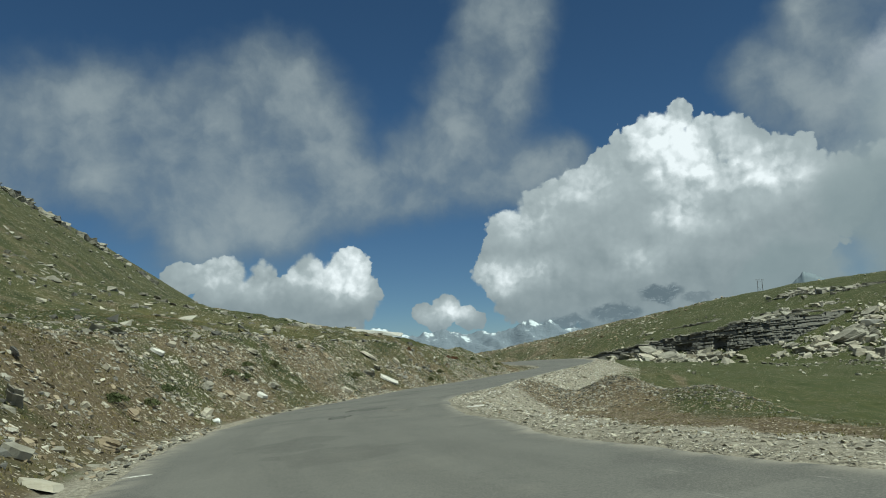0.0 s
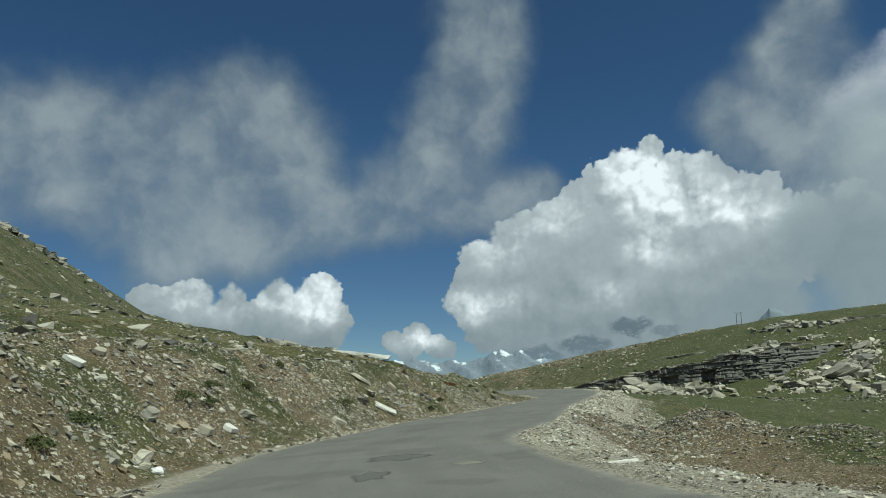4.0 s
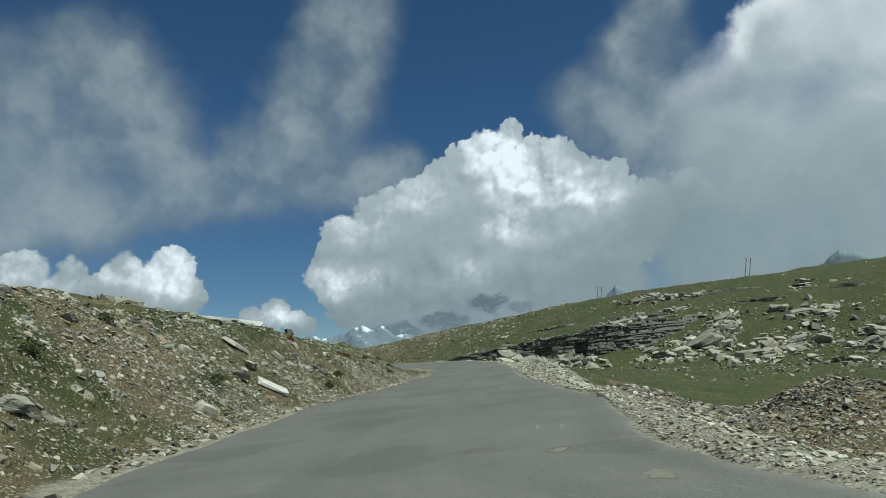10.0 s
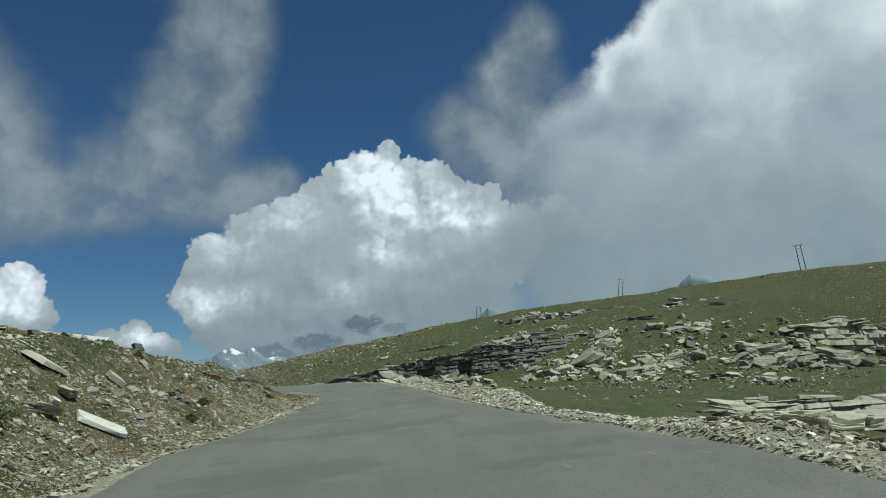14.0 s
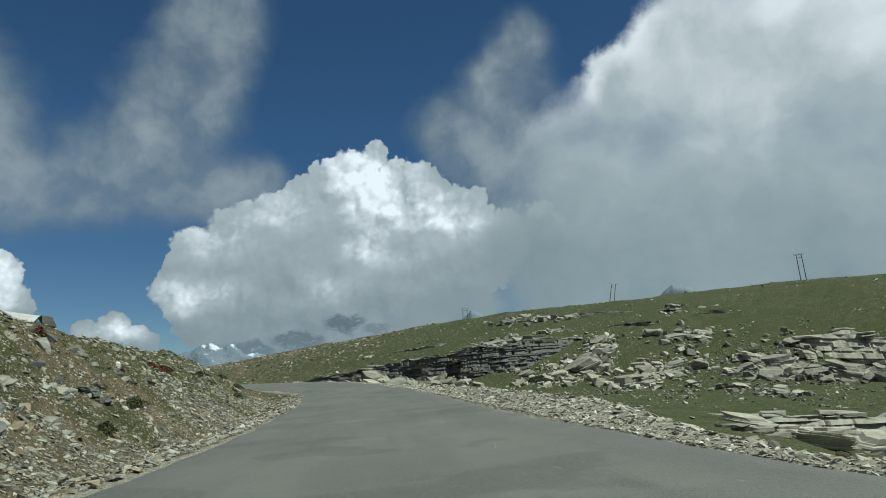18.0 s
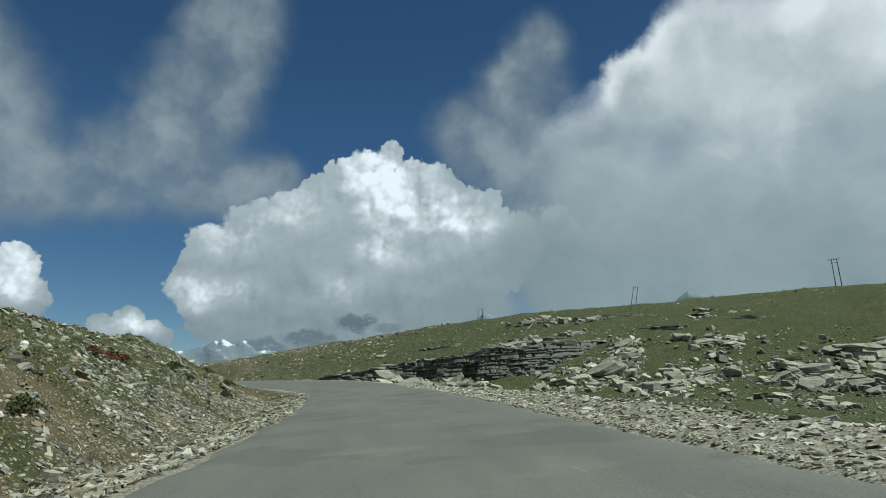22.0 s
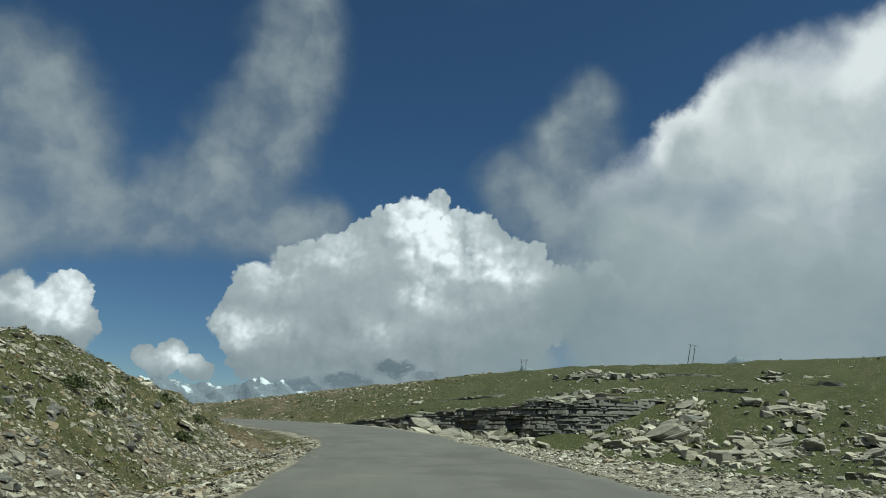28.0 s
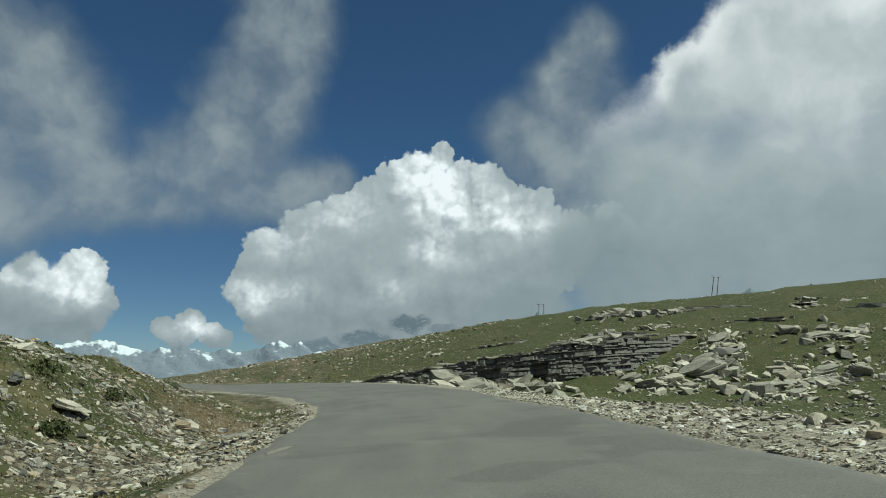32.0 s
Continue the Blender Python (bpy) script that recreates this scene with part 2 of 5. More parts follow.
    for a, h, w, t, gain in ((17.3, 4.0, 2.0, 0.9, 0.8), (13.6, 2.8, 2.6, 0.8, 0.75), (10.0, 1.9, 2.6, 0.9, 0.7), (20.0, 3.4, 1.4, 0.5, 0.5)):
        d = n.vec("LENGTH", n.vec("MULTIPLY_ADD", torn, (1 / w, 1 / t, 0.0), (-a / w, -h / t, 0.0)))
        d = n.range(d, 1.0, 0.55, 0.0, gain)
        gap_mask = d if gap_mask is None else n.math("MAXIMUM", gap_mask, d)
    snowy = n.range(n.noise(n.vec("MULTIPLY", torn, (1.0, 2.0, 1.0)), 1.6, 6.0, 0.7), 0.52, 0.66, 0.0, 0.8)
    crag_colour = n.mix(snowy, (0.12, 0.15, 0.175), (0.33, 0.36, 0.38))

    # scattered cloud over the rest of the sky, out of view
    rest = n.noise(way, 2.2, 7.0, 0.6)
    away = n.math("MAXIMUM", n.range(n.math("ABSOLUTE", bearing), 62.0, 85.0), n.range(height, 32.0, 45.0))
    rest_mask = n.math("MULTIPLY", n.range(rest, 0.5, 0.68, 0.0, 0.85), away)

    c = n.mix(rest_mask, blue, (0.45, 0.47, 0.48))
    c = n.mix(veil_mask, c, veil_colour)
    c = n.mix(heap_mask, c, heap_colour)
    c = n.mix(bank_mask, c, bank_colour)
    c = n.mix(gap_mask, c, crag_colour)
    haze = n.range(height, 4.0, -1.0, 0.0, 0.45)
    c = n.mix(haze, c, (0.24, 0.31, 0.36))
    out = n.add("ShaderNodeBackground")
    n.put(out.inputs[0], n.mix(1.0, c, (0.988, 0.984, 1.022), "MULTIPLY"))
    out.inputs[1].default_value = 1.0
    n.put(n.add("ShaderNodeOutputWorld").inputs[0], out.outputs[0])


SKY_GAIN = 0.0575
make_sky()


# ---- materials ----
def material(name, rough=0.9):
    m = bpy.data.materials.new(name)
    m.use_nodes = True
    n = Nodes(m.node_tree)
    shader = m.node_tree.nodes["Principled BSDF"]
    shader.inputs["Roughness"].default_value = rough
    shader.inputs["Specular IOR Level"].default_value = 0.25
    return m, n, shader


def bump(n, shader, height, strength, distance):
    b = n.add("ShaderNodeBump")
    b.inputs["Strength"].default_value, b.inputs["Distance"].default_value = strength, distance
    n.put(b.inputs["Height"], height)
    n.put(shader.inputs["Normal"], b.outputs[0])


def place(n):
    return n.add("ShaderNodeNewGeometry").outputs["Position"]


def ground_material():
    m, n, s = material("hillside_ground", 0.95)
    p = place(n)
    bare = n.add("ShaderNodeAttribute", attribute_name="bare").outputs["Fac"]
    big, mid, fine = n.noise(p, 0.05, 5), n.noise(p, 0.5, 6, 0.65), n.noise(p, 6.0, 6, 0.7)
    grass = n.ramp(n.math("MULTIPLY_ADD", big, 0.6, n.math("MULTIPLY", mid, 0.45)),
                   [(0.30, (0.036, 0.044, 0.014)), (0.48, (0.056, 0.065, 0.024)), (0.60, (0.088, 0.088, 0.036)), (0.76, (0.17, 0.14, 0.066))])
    grass = n.mix(n.range(fine, 0.35, 0.7, 0.0, 0.6), grass, (0.040, 0.039, 0.018))
    clump = n.noise(p, 0.22, 8, 0.7)
    grass = n.mix(n.range(clump, 0.48, 0.62, 0.0, 0.65), grass, (0.022, 0.032, 0.012))
    grass = n.mix(n.range(n.noise(n.vec("ADD", p, (40.0, 9.0, 0.0)), 0.3, 8, 0.7), 0.54, 0.66, 0.0, 0.7), grass, (0.145, 0.122, 0.066))
    lush = n.add("ShaderNodeAttribute", attribute_name="lush").outputs["Fac"]
    green = n.ramp(n.math("MULTIPLY_ADD", clump, 0.5, n.math("MULTIPLY", mid, 0.5)), [(0.32, (0.026, 0.037, 0.012)), (0.5, (0.046, 0.057, 0.018)), (0.68, (0.080, 0.082, 0.032))])
    grass = n.mix(n.math("MULTIPLY", lush, 0.72), grass, green)
    pebble = n.add("ShaderNodeTexVoronoi")
    n.put(pebble.inputs["Vector"], p)
    pebble.inputs["Scale"].default_value = 1.3
    shade = n.add("ShaderNodeSeparateColor")
    n.put(shade.inputs[0], pebble.outputs["Color"])
    strewn = n.math("MULTIPLY", n.range(pebble.outputs["Distance"], 0.30, 0.22), n.range(n.math("ADD", shade.outputs[0], n.math("MULTIPLY", n.noise(p, 0.06, 4, 0.6), 0.9)), 1.12, 1.2))
    grass = n.mix(n.math("MULTIPLY", strewn, n.math("MULTIPLY_ADD", lush, -0.55, 0.8)), grass, (0.34, 0.31, 0.26))
    dirt = n.ramp(mid, [(0.3, (0.10, 0.076, 0.036)), (0.5, (0.17, 0.131, 0.064)), (0.7, (0.27, 0.217, 0.12))])
    dirt = n.mix(n.range(fine, 0.3, 0.75, 0.0, 0.7), (0.085, 0.066, 0.045), dirt)
    speck = n.add("ShaderNodeTexVoronoi")
    n.put(speck.inputs["Vector"], p)
    speck.inputs["Scale"].default_value = 7.0
    chip = n.add("ShaderNodeTexVoronoi", distance="CHEBYCHEV")
    n.put(chip.inputs["Vector"], n.vec("ADD", p, n.vec("MULTIPLY", n.noise(p, 5.0, 2, 0.5, color=True), (0.12, 0.12, 0.12))))
    chip.inputs["Scale"].default_value = 13.0
    tone = n.add("ShaderNodeSeparateColor")
    n.put(tone.inputs[0], chip.outputs["Color"])
    chip_on = n.math("MULTIPLY", n.range(chip.outputs["Distance"], 0.40, 0.30), n.range(n.math("ADD", tone.outputs[0], n.math("MULTIPLY", bare, 0.5)), 0.72, 0.8))
    chip_colour = n.ramp(tone.outputs[1], [(0.0, (0.11, 0.088, 0.06)), (0.4, (0.23, 0.19, 0.135)), (0.75, (0.38, 0.33, 0.25)), (1.0, (0.56, 0.51, 0.42))])
    stone = n.range(speck.outputs["Distance"], 0.22, 0.12)
    stone = n.math("MULTIPLY", stone, n.range(n.noise(p, 0.8, 4), 0.42, 0.62))
    edge = n.math("ADD", bare, n.math("MULTIPLY_ADD", mid, 1.3, -0.65))
    c = n.mix(n.range(edge, 0.25, 0.75), grass, dirt)
    c = n.mix(n.math("MULTIPLY", stone, 0.75), c, (0.36, 0.33, 0.28))
    c = n.mix(n.math("MULTIPLY", chip_on, 0.85), c, chip_colour)
    gravel = n.add("ShaderNodeAttribute", attribute_name="gravel").outputs["Fac"]
    grit = n.ramp(n.noise(p, 9.0, 5, 0.75), [(0.3, (0.14, 0.125, 0.096)), (0.5, (0.275, 0.252, 0.203)), (0.7, (0.45, 0.418, 0.35))])
    c = n.mix(n.range(n.math("ADD", gravel, n.math("MULTIPLY_ADD", mid, 0.8, -0.4)), 0.3, 0.7), c, grit)
    scree = n.add("ShaderNodeAttribute", attribute_name="scree").outputs["Fac"]
    shingle = n.add("ShaderNodeTexVoronoi", distance="CHEBYCHEV")
    n.put(shingle.inputs["Vector"], n.vec("MULTIPLY", n.vec("ADD", p, n.vec("MULTIPLY", n.noise(p, 4.0, 3, 0.6, color=True), (0.2, 0.2, 0.2))), (1.0, 1.0, 2.2)))
    shingle.inputs["Scale"].default_value = 8.0
    flake = n.add("ShaderNodeSeparateColor")
    n.put(flake.inputs[0], shingle.outputs["Color"])
    slate = n.ramp(n.math("MULTIPLY_ADD", flake.outputs[0], 0.6, n.math("MULTIPLY", fine, 0.4)), [(0.15, (0.07, 0.058, 0.038)), (0.45, (0.14, 0.122, 0.084)), (0.7, (0.22, 0.197, 0.145)), (0.9, (0.34, 0.31, 0.245))])
    slate = n.mix(n.range(shingle.outputs["Distance"], 0.42, 0.62, 0.0, 0.75), slate, (0.045, 0.04, 0.03))
    scree_on = n.range(n.math("ADD", scree, n.math("MULTIPLY_ADD", mid, 1.2, -0.6)), 0.3, 0.55)
    c = n.mix(scree_on, c, slate)
    n.put(s.inputs["Base Color"], c)
    fine = n.math("ADD", fine, n.math("MULTIPLY", scree_on, n.math("MULTIPLY_ADD", shingle.outputs["Distance"], -0.9, flake.outputs[1])))
    bump(n, s, n.math("ADD", fine, n.math("MULTIPLY_ADD", stone, 0.4, n.math("MULTIPLY", chip_on, 0.5))), 0.9, 0.09)
    return m


def asphalt_material():
    m, n, s = material("worn_asphalt", 0.85)
    p = place(n)
    big, mid, fine = n.noise(p, 0.16, 5, 0.6), n.noise(p, 1.1, 5, 0.6), n.noise(p, 45.0, 4, 0.7)
    c = n.ramp(n.math("MULTIPLY_ADD", big, 0.7, n.math("MULTIPLY", mid, 0.3)),
               [(0.3, (0.100, 0.100, 0.094)), (0.5, (0.130, 0.129, 0.119)), (0.72, (0.160, 0.156, 0.142))])
    lane = n.add("ShaderNodeAttribute", attribute_name="across").outputs["Fac"]
    along = n.add("ShaderNodeSeparateXYZ")
    n.put(along.inputs[0], p)
    strip = n.add("ShaderNodeCombineXYZ")
    n.put(strip.inputs[0], n.math("MULTIPLY", lane, 9.0)), n.put(strip.inputs[1], n.math("MULTIPLY", along.outputs[1], 0.12))
    wear = n.noise(strip.outputs[0], 1.0, 4, 0.55)
    c = n.mix(n.range(wear, 0.42, 0.62, 0.0, 0.4), c, (0.085, 0.085, 0.08))
    c = n.mix(n.range(n.noise(p, 0.5, 5, 0.6), 0.56, 0.7, 0.0, 0.35), c, (0.20, 0.19, 0.165))
    patch = n.range(n.noise(p, 0.35, 3, 0.4), 0.57, 0.60, 0.0, 0.45)
    c = n.mix(patch, c, (0.07, 0.07, 0.066))
    c = n.mix(n.range(fine, 0.4, 0.7, 0.0, 0.55), c, (0.23, 0.22, 0.20))
    c = n.mix(n.range(n.noise(p, 28.0, 3, 0.6), 0.56, 0.72, 0.0, 0.5), c, (0.06, 0.06, 0.057))
    scuff = n.add("ShaderNodeCombineXYZ")
    n.put(scuff.inputs[0], n.math("MULTIPLY", lane, 60.0)), n.put(scuff.inputs[1], n.math("MULTIPLY", along.outputs[1], 0.9))
    scuffed = n.math("MULTIPLY", n.range(n.noise(scuff.outputs[0], 1.0, 5, 0.65), 0.60, 0.70, 0.0, 0.6), n.range(n.noise(p, 0.45, 3, 0.5), 0.5, 0.62))
    c = n.mix(n.math("MULTIPLY", scuffed, n.range(lane, 0.55, 0.9)), c, (0.33, 0.32, 0.29))
    dust = n.add("ShaderNodeAttribute", attribute_name="dust").outputs["Fac"]
    dust = n.math("MULTIPLY", dust, n.range(n.noise(p, 2.2, 5, 0.65), 0.32, 0.6))
    c = n.mix(dust, c, (0.31, 0.285, 0.24))
    n.put(s.inputs["Base Color"], c)
    bump(n, s, n.math("MULTIPLY_ADD", mid, 0.6, fine), 0.35, 0.02)
    return m


def rock_material(name, dark, mid_colour, light, layers=6.0, pale=0.0):
    m, n, s = material(name, 0.88)
    coord = n.add("ShaderNodeTexCoord").outputs["Object"]
    p = place(n)
    rnd = n.add("ShaderNodeObjectInfo").outputs["Random"]
    isle = n.add("ShaderNodeNewGeometry").outputs["Random Per Island"]
    stretch = n.vec("MULTIPLY", p, (0.5, 0.5, layers))
    strata = n.noise(stretch, 1.0, 6, 0.65)
    blotch = n.noise(p, 1.6, 6, 0.65)
    fac = n.math("MULTIPLY_ADD", strata, 0.55, n.math("MULTIPLY_ADD", blotch, 0.4, n.math("MULTIPLY_ADD", isle, 0.34, -0.15)))
    c = n.ramp(fac, [(0.28, dark), (0.5, mid_colour), (0.72, light)])
    lichen = n.range(n.noise(p, 3.0, 5, 0.7), 0.60, 0.72, 0.0, 0.5)
    c = n.mix(lichen, c, (0.12, 0.10, 0.055))
    n.put(s.inputs["Base Color"], c)
    bump(n, s, n.math("ADD", strata, n.noise(p, 14.0, 4, 0.7)), 0.7, 0.04)
    return m


MAT_GROUND = ground_material()
MAT_ROAD = asphalt_material()
MAT_ROCK = rock_material("grey_schist", (0.12, 0.112, 0.092), (0.26, 0.246, 0.205), (0.44, 0.42, 0.36))
MAT_PALE = rock_material("pale_stone", (0.24, 0.218, 0.17), (0.40, 0.37, 0.30), (0.58, 0.548, 0.465))
MAT_CLIFF = rock_material("cliff_schist", (0.13, 0.126, 0.113), (0.27, 0.262, 0.236), (0.46, 0.448, 0.405), 11.0)
MAT_WHITE = rock_material("white_stone", (0.45, 0.43, 0.39), (0.58, 0.56, 0.52), (0.70, 0.69, 0.66))
MAT_TAN = rock_material("rusty_stone", (0.15, 0.118, 0.076), (0.265, 0.215, 0.148), (0.41, 0.35, 0.258))
MAT_DARK = rock_material("dark_schist", (0.06, 0.058, 0.053), (0.125, 0.122, 0.112), (0.23, 0.225, 0.205), 5.0)

# ---- the lie of the land ----
EDGE_Y = [-60, -10, 0, 5.5, 9, 14, 19, 24, 31, 36.4, 45.7, 52.4, 59.7, 68.9, 75.8, 85, 92, 100, 108, 118, 128, 138, 146, 160]
EDGE_L = [10, -3, -5, -6.5, -7.4, -8.4, -9, -9.1, -8.4, -7.0, -4.6, -1.6, 1.3, 4.5, 6.5, 9.0, 10.8, 11.9, 12.0, 10.5, 6.5, -1, -12, -60]
RIGHT_Y = [-60, -10, 1.9, 4, 7.3, 14, 20, 24.4, 26.9, 28.9, 30.7, 32.4, 35, 38, 40, 43, 46.5, 50, 53.5, 59, 66.4, 77, 85, 100, 112, 124, 134, 144, 152, 168]
RIGHT_X = [22, 7, 2.2, 1.2, 0.2, -0.8, -1.35, -1.4, -1.0, -0.3, 0.5, 1.1, 2.05, 2.75, 3.15, 3.8, 4.75, 5.75, 6.85, 8.45, 10.8, 14, 16.5, 20.2, 21.3, 20, 16, 7, -8, -60]
fine_y = np.arange(-80.0, 420.0, 0.5)


def smooth_curve(ys, xs):
    raw = np.interp(fine_y, ys, xs)
    k = np.hanning(13)
    return np.convolve(np.pad(raw, 6, mode="edge"), k / k.sum(), mode="valid")


LEFT, RIGHT = smooth_curve(EDGE_Y, EDGE_L), smooth_curve(RIGHT_Y, RIGHT_X)
LEFT_SLOPE, RIGHT_SLOPE = np.gradient(LEFT, fine_y), np.gradient(RIGHT, fine_y)


def left_edge(y):
    return np.interp(y, fine_y, LEFT)


def right_edge(y):
    return np.interp(y, fine_y, RIGHT)


def off_left(x, y):
    return (left_edge(y) - x) / np.sqrt(1 + np.interp(y, fine_y, LEFT_SLOPE) ** 2)


def off_right(x, y):
    return (x - right_edge(y)) / np.sqrt(1 + np.interp(y, fine_y, RIGHT_SLOPE) ** 2)


def step(t):
    t = np.clip(t, 0, 1)
    return t * t * (3 - 2 * t)


def lattice(i, j, seed):
    v = np.sin(i * 127.1 + j * 311.7 + seed * 74.7) * 43758.5453
    return v - np.floor(v)


def value_noise(x, y, seed=0):
    x, y = np.asarray(x, float), np.asarray(y, float)
    i, j = np.floor(x), np.floor(y)
    u, v = x - i, y - j
    u, v = u * u * (3 - 2 * u), v * v * (3 - 2 * v)
    a, b = lattice(i, j, seed), lattice(i + 1, j, seed)
    c, d = lattice(i, j + 1, seed), lattice(i + 1, j + 1, seed)
    return (a + (b - a) * u) * (1 - v) + (c + (d - c) * u) * v - 0.5


def fbm(x, y, scale, octaves=4, seed=0, rough=0.5):
    total, amp = 0, 1.0
    for o in range(octaves):
        total = total + amp * value_noise(np.asarray(x) / scale * 2 ** o, np.asarray(y) / scale * 2 ** o, seed + o)
        amp *= rough
    return total


def road_z(x, y):
    y = np.asarray(y, float)
    x = np.clip(x, left_edge(y) - 1.5, right_edge(y) + 1.5)
    x = np.where(y > 96, np.maximum(x, 11.0), x)
    far = np.maximum(y - 92, 0)
    return 0.059 * x - 0.0197 * (np.clip(y, -30, 92) + 10 * (1 - np.exp(-far / 10))) + 0.613 + 0.009 * np.minimum(far, 60)


BANK_Y = [-40, 0, 15, 25, 40, 50, 60, 75, 85, 92, 100, 130, 200]
BANK_Z = [3.9, 3.6, 3.2, 3.1, 3.3, 3.2, 2.9, 2.5, 2.3, 1.3, 0.45, 0.2, -0.2]


# rock ledges of the far slope: along the slope, up the slope, height of the foot, height of the face
CLIFF = [(-137, 209.5, -3.0, 0.3), (-119.5, 213.2, -2.3, 3.2), (-104.6, 214.8, -1.4, 4.7), (-91, 210.8, -1.8, 6.6), (-79, 208.9, -0.8, 7.8),
         (-70, 208.6, 0.0, 8.2), (-63, 212.6, 1.8, 6.6), (-57.8, 220.2, 5.2, 4.0), (-52, 229.0, 8.6, 1.0)]
HOLLOW_LEDGE = [(-28, 146, -6.8, 0.4), (-16, 143, -8.0, 1.6), (-8, 140, -10.2, 3.6), (2, 140, -11.8, 4.9), (14, 140, -12.0, 5.2), (30, 140, -11.5, 3.2)]
BIG_LEDGE = [(1, 215, 3.6, 1.4), (5, 213, 2.6, 5.4), (12, 210, 1.6, 7.2), (19, 207, 1.3, 5.6), (25, 205, 1.0, 1.6)]


def land_z(x, y, rough=True):
    """The height of the ground at x, y."""
    x, y = np.asarray(x, float), np.asarray(y, float)
    zr = road_z(x, y)
    dl, dr = off_left(x, y), off_right(x, y)
    # the cut bank and the hill on the left
    toe = np.interp(y, [0, 30, 45, 60, 80, 95], [0.7, 0.8, 1.6, 2.4, 2.6, 2.0])
    wide = np.interp(y, [0, 35, 50, 90], [4.3, 4.4, 5.2, 5.0])
    top = np.interp(y, BANK_Y, BANK_Z)
    t = (dl - toe) / wide
    rise = np.clip(t, 0, 1) * 0.55 + step(t) * 0.45
    low = zr - np.interp(y, [30, 48, 95], [0.0, 0.45, 0.4]) * step(dl / 2.5)
    left = low + np.maximum(top - low, 0.0) * rise
    back = np.interp(y, [20, 60, 88, 105, 200], [0.14, 0.19, 0.20, 0.03, 0.0])
    left = left + back * np.clip(dl - toe - wide, 0, 35) * step((dl - toe - wide) / 8)
    hill = 0.78 * (-x - 0.2 * y - 16.0)
    hill = np.where(hill > 0, 420 * (1 - np.exp(-np.maximum(hill, 0) / 420)), hill)
    k = 3.0
    left = np.where(dl > 2, np.maximum(left, hill) + (0.75 * np.exp(-np.abs(left - hill) / 3.0) * step((dl - 4) / 4) + 2.2 * np.exp(-np.abs(left - hill) / 4.5) * step((dl - 10) / 16)), left)
    # the verge, the hollow and the far slope on the right
    berm = np.interp(y, [46, 52, 60, 72, 85], [0.0, 0.25, 0.3, 0.25, 0.0])
    verge = zr + berm * np.exp(-((dr - 1.9) / 1.0) ** 2)
    verge = verge - np.interp(y, [10, 25, 38, 60, 90], [0.5, 1.15, 1.2, 1.0, 1.2]) * step((dr - np.interp(y, [30, 44, 54], [0.4, 0.4, 1.9])) / 3.4)
    verge = verge - step((dr - np.interp(y, [36, 42, 76, 90], [6, 0, 0, 6])) / np.interp(y, [36, 42, 76, 90], [22, 30, 30, 22])) * np.interp(y, [-20, 10, 34, 42, 74, 104, 160], [1.4, 2.0, 2.9, 7.8, 7.8, 2.9, 2.3])
    for hx, hy, hh, hr in ((7.2, 32.8, 1.3, 2.2), (11.0, 29.5, 0.95, 2.5), (4.0, 34.6, 0.25, 2.0)):
        verge = verge + hh * np.exp(-((x - hx) ** 2 + (y - hy) ** 2) / hr ** 2)
    n, m = 0.68 * x + 0.73 * y, 0.73 * x - 0.68 * y
    crest = np.interp(m, [-330, -133, -51.5, 15.6, 80, 300], [392, 395, 339, 283, 262, 250])
    tall = np.interp(m, [-420, -330, -290, -252, -222, -180, -133, -51, 300], [0, 0.5, 3.6, 9.5, 16.0, 24.0, 29.6, 31.6, 31.0])
    first = np.minimum(np.interp(m, [-150, -100, -70, -30, 10, 60], [4.0, 5.0, 9.5, 8.5, 6.0, 5.0]), tall)
    foot = np.interp(m, [-330, -150, -100, 20, 120], [300, 215, 192, 186, 170])
    t = np.clip((n - foot - 20) / (crest - foot - 20), 0, 2.0)
    slope = np.where(t < 1, np.sin(t * math.pi / 2), np.cos((t - 1) * math.pi / 2))
    rise = first * step((n - foot) / 42) + (tall - first) * slope
    right = verge + rise
    right = right - 3.0 * np.exp(-((m - 8) / 45) ** 2) * step((n - 75) / 40) * (1 - step((n - 152) / 36))
    right = right - 4.6 * np.exp(-((m - 10) / 24) ** 2) * step((n - 85) / 45) * (1 - step((n - 147) / 4))
    left = left + rise * step((m + 340) / 40) * step((n - 230) / 60)
    z = np.where(dl > 0, left, np.where(dr > 0, right, zr - 0.07))
    if rough:
        wild = step((np.maximum(dl, dr) - 0.3) / 3.0)
        z = z + wild * (0.7 * fbm(x, y, 9.0, 4, 3) * step((np.maximum(dl, dr) - 3) / 9) + (0.12 + 0.36 * step((dl - 0.8) / 2.0) + 0.1 * step((dr - 4) / 4)) * fbm(x, y, 1.9, 4, 11))
        z = z + 0.08 * fbm(x, y, 0.7, 2, 5) * step(np.maximum(dl, dr) / 0.8)
        far = step((np.hypot(x, y - 40) - 60) / 120)
        z = z + far * 2.6 * fbm(x, y, 45.0, 4, 21)
    # steps in the slope at the rock ledges
    if rough:
        for line in (CLIFF, HOLLOW_LEDGE):
            lm, ln, lf, lh = np.array(line).T
            back = n - np.interp(m, lm, ln)
            top = np.interp(m, lm, lf + lh) - 0.4
            shelf = top - 14 * (1 - step((back - 3.5) / 4.0)) - 0.02 * back
            z = np.where((m > lm[0]) & (m < lm[-1]) & (back > 0) & (back < 45) & (dr > 5), np.maximum(z, shelf), z)
    # the land falls away behind the crests
    z = z - 0.05 * np.maximum(np.asarray(y, float) - 560, 0) - 0.03 * np.maximum(np.abs(x) - 700, 0)
    return z


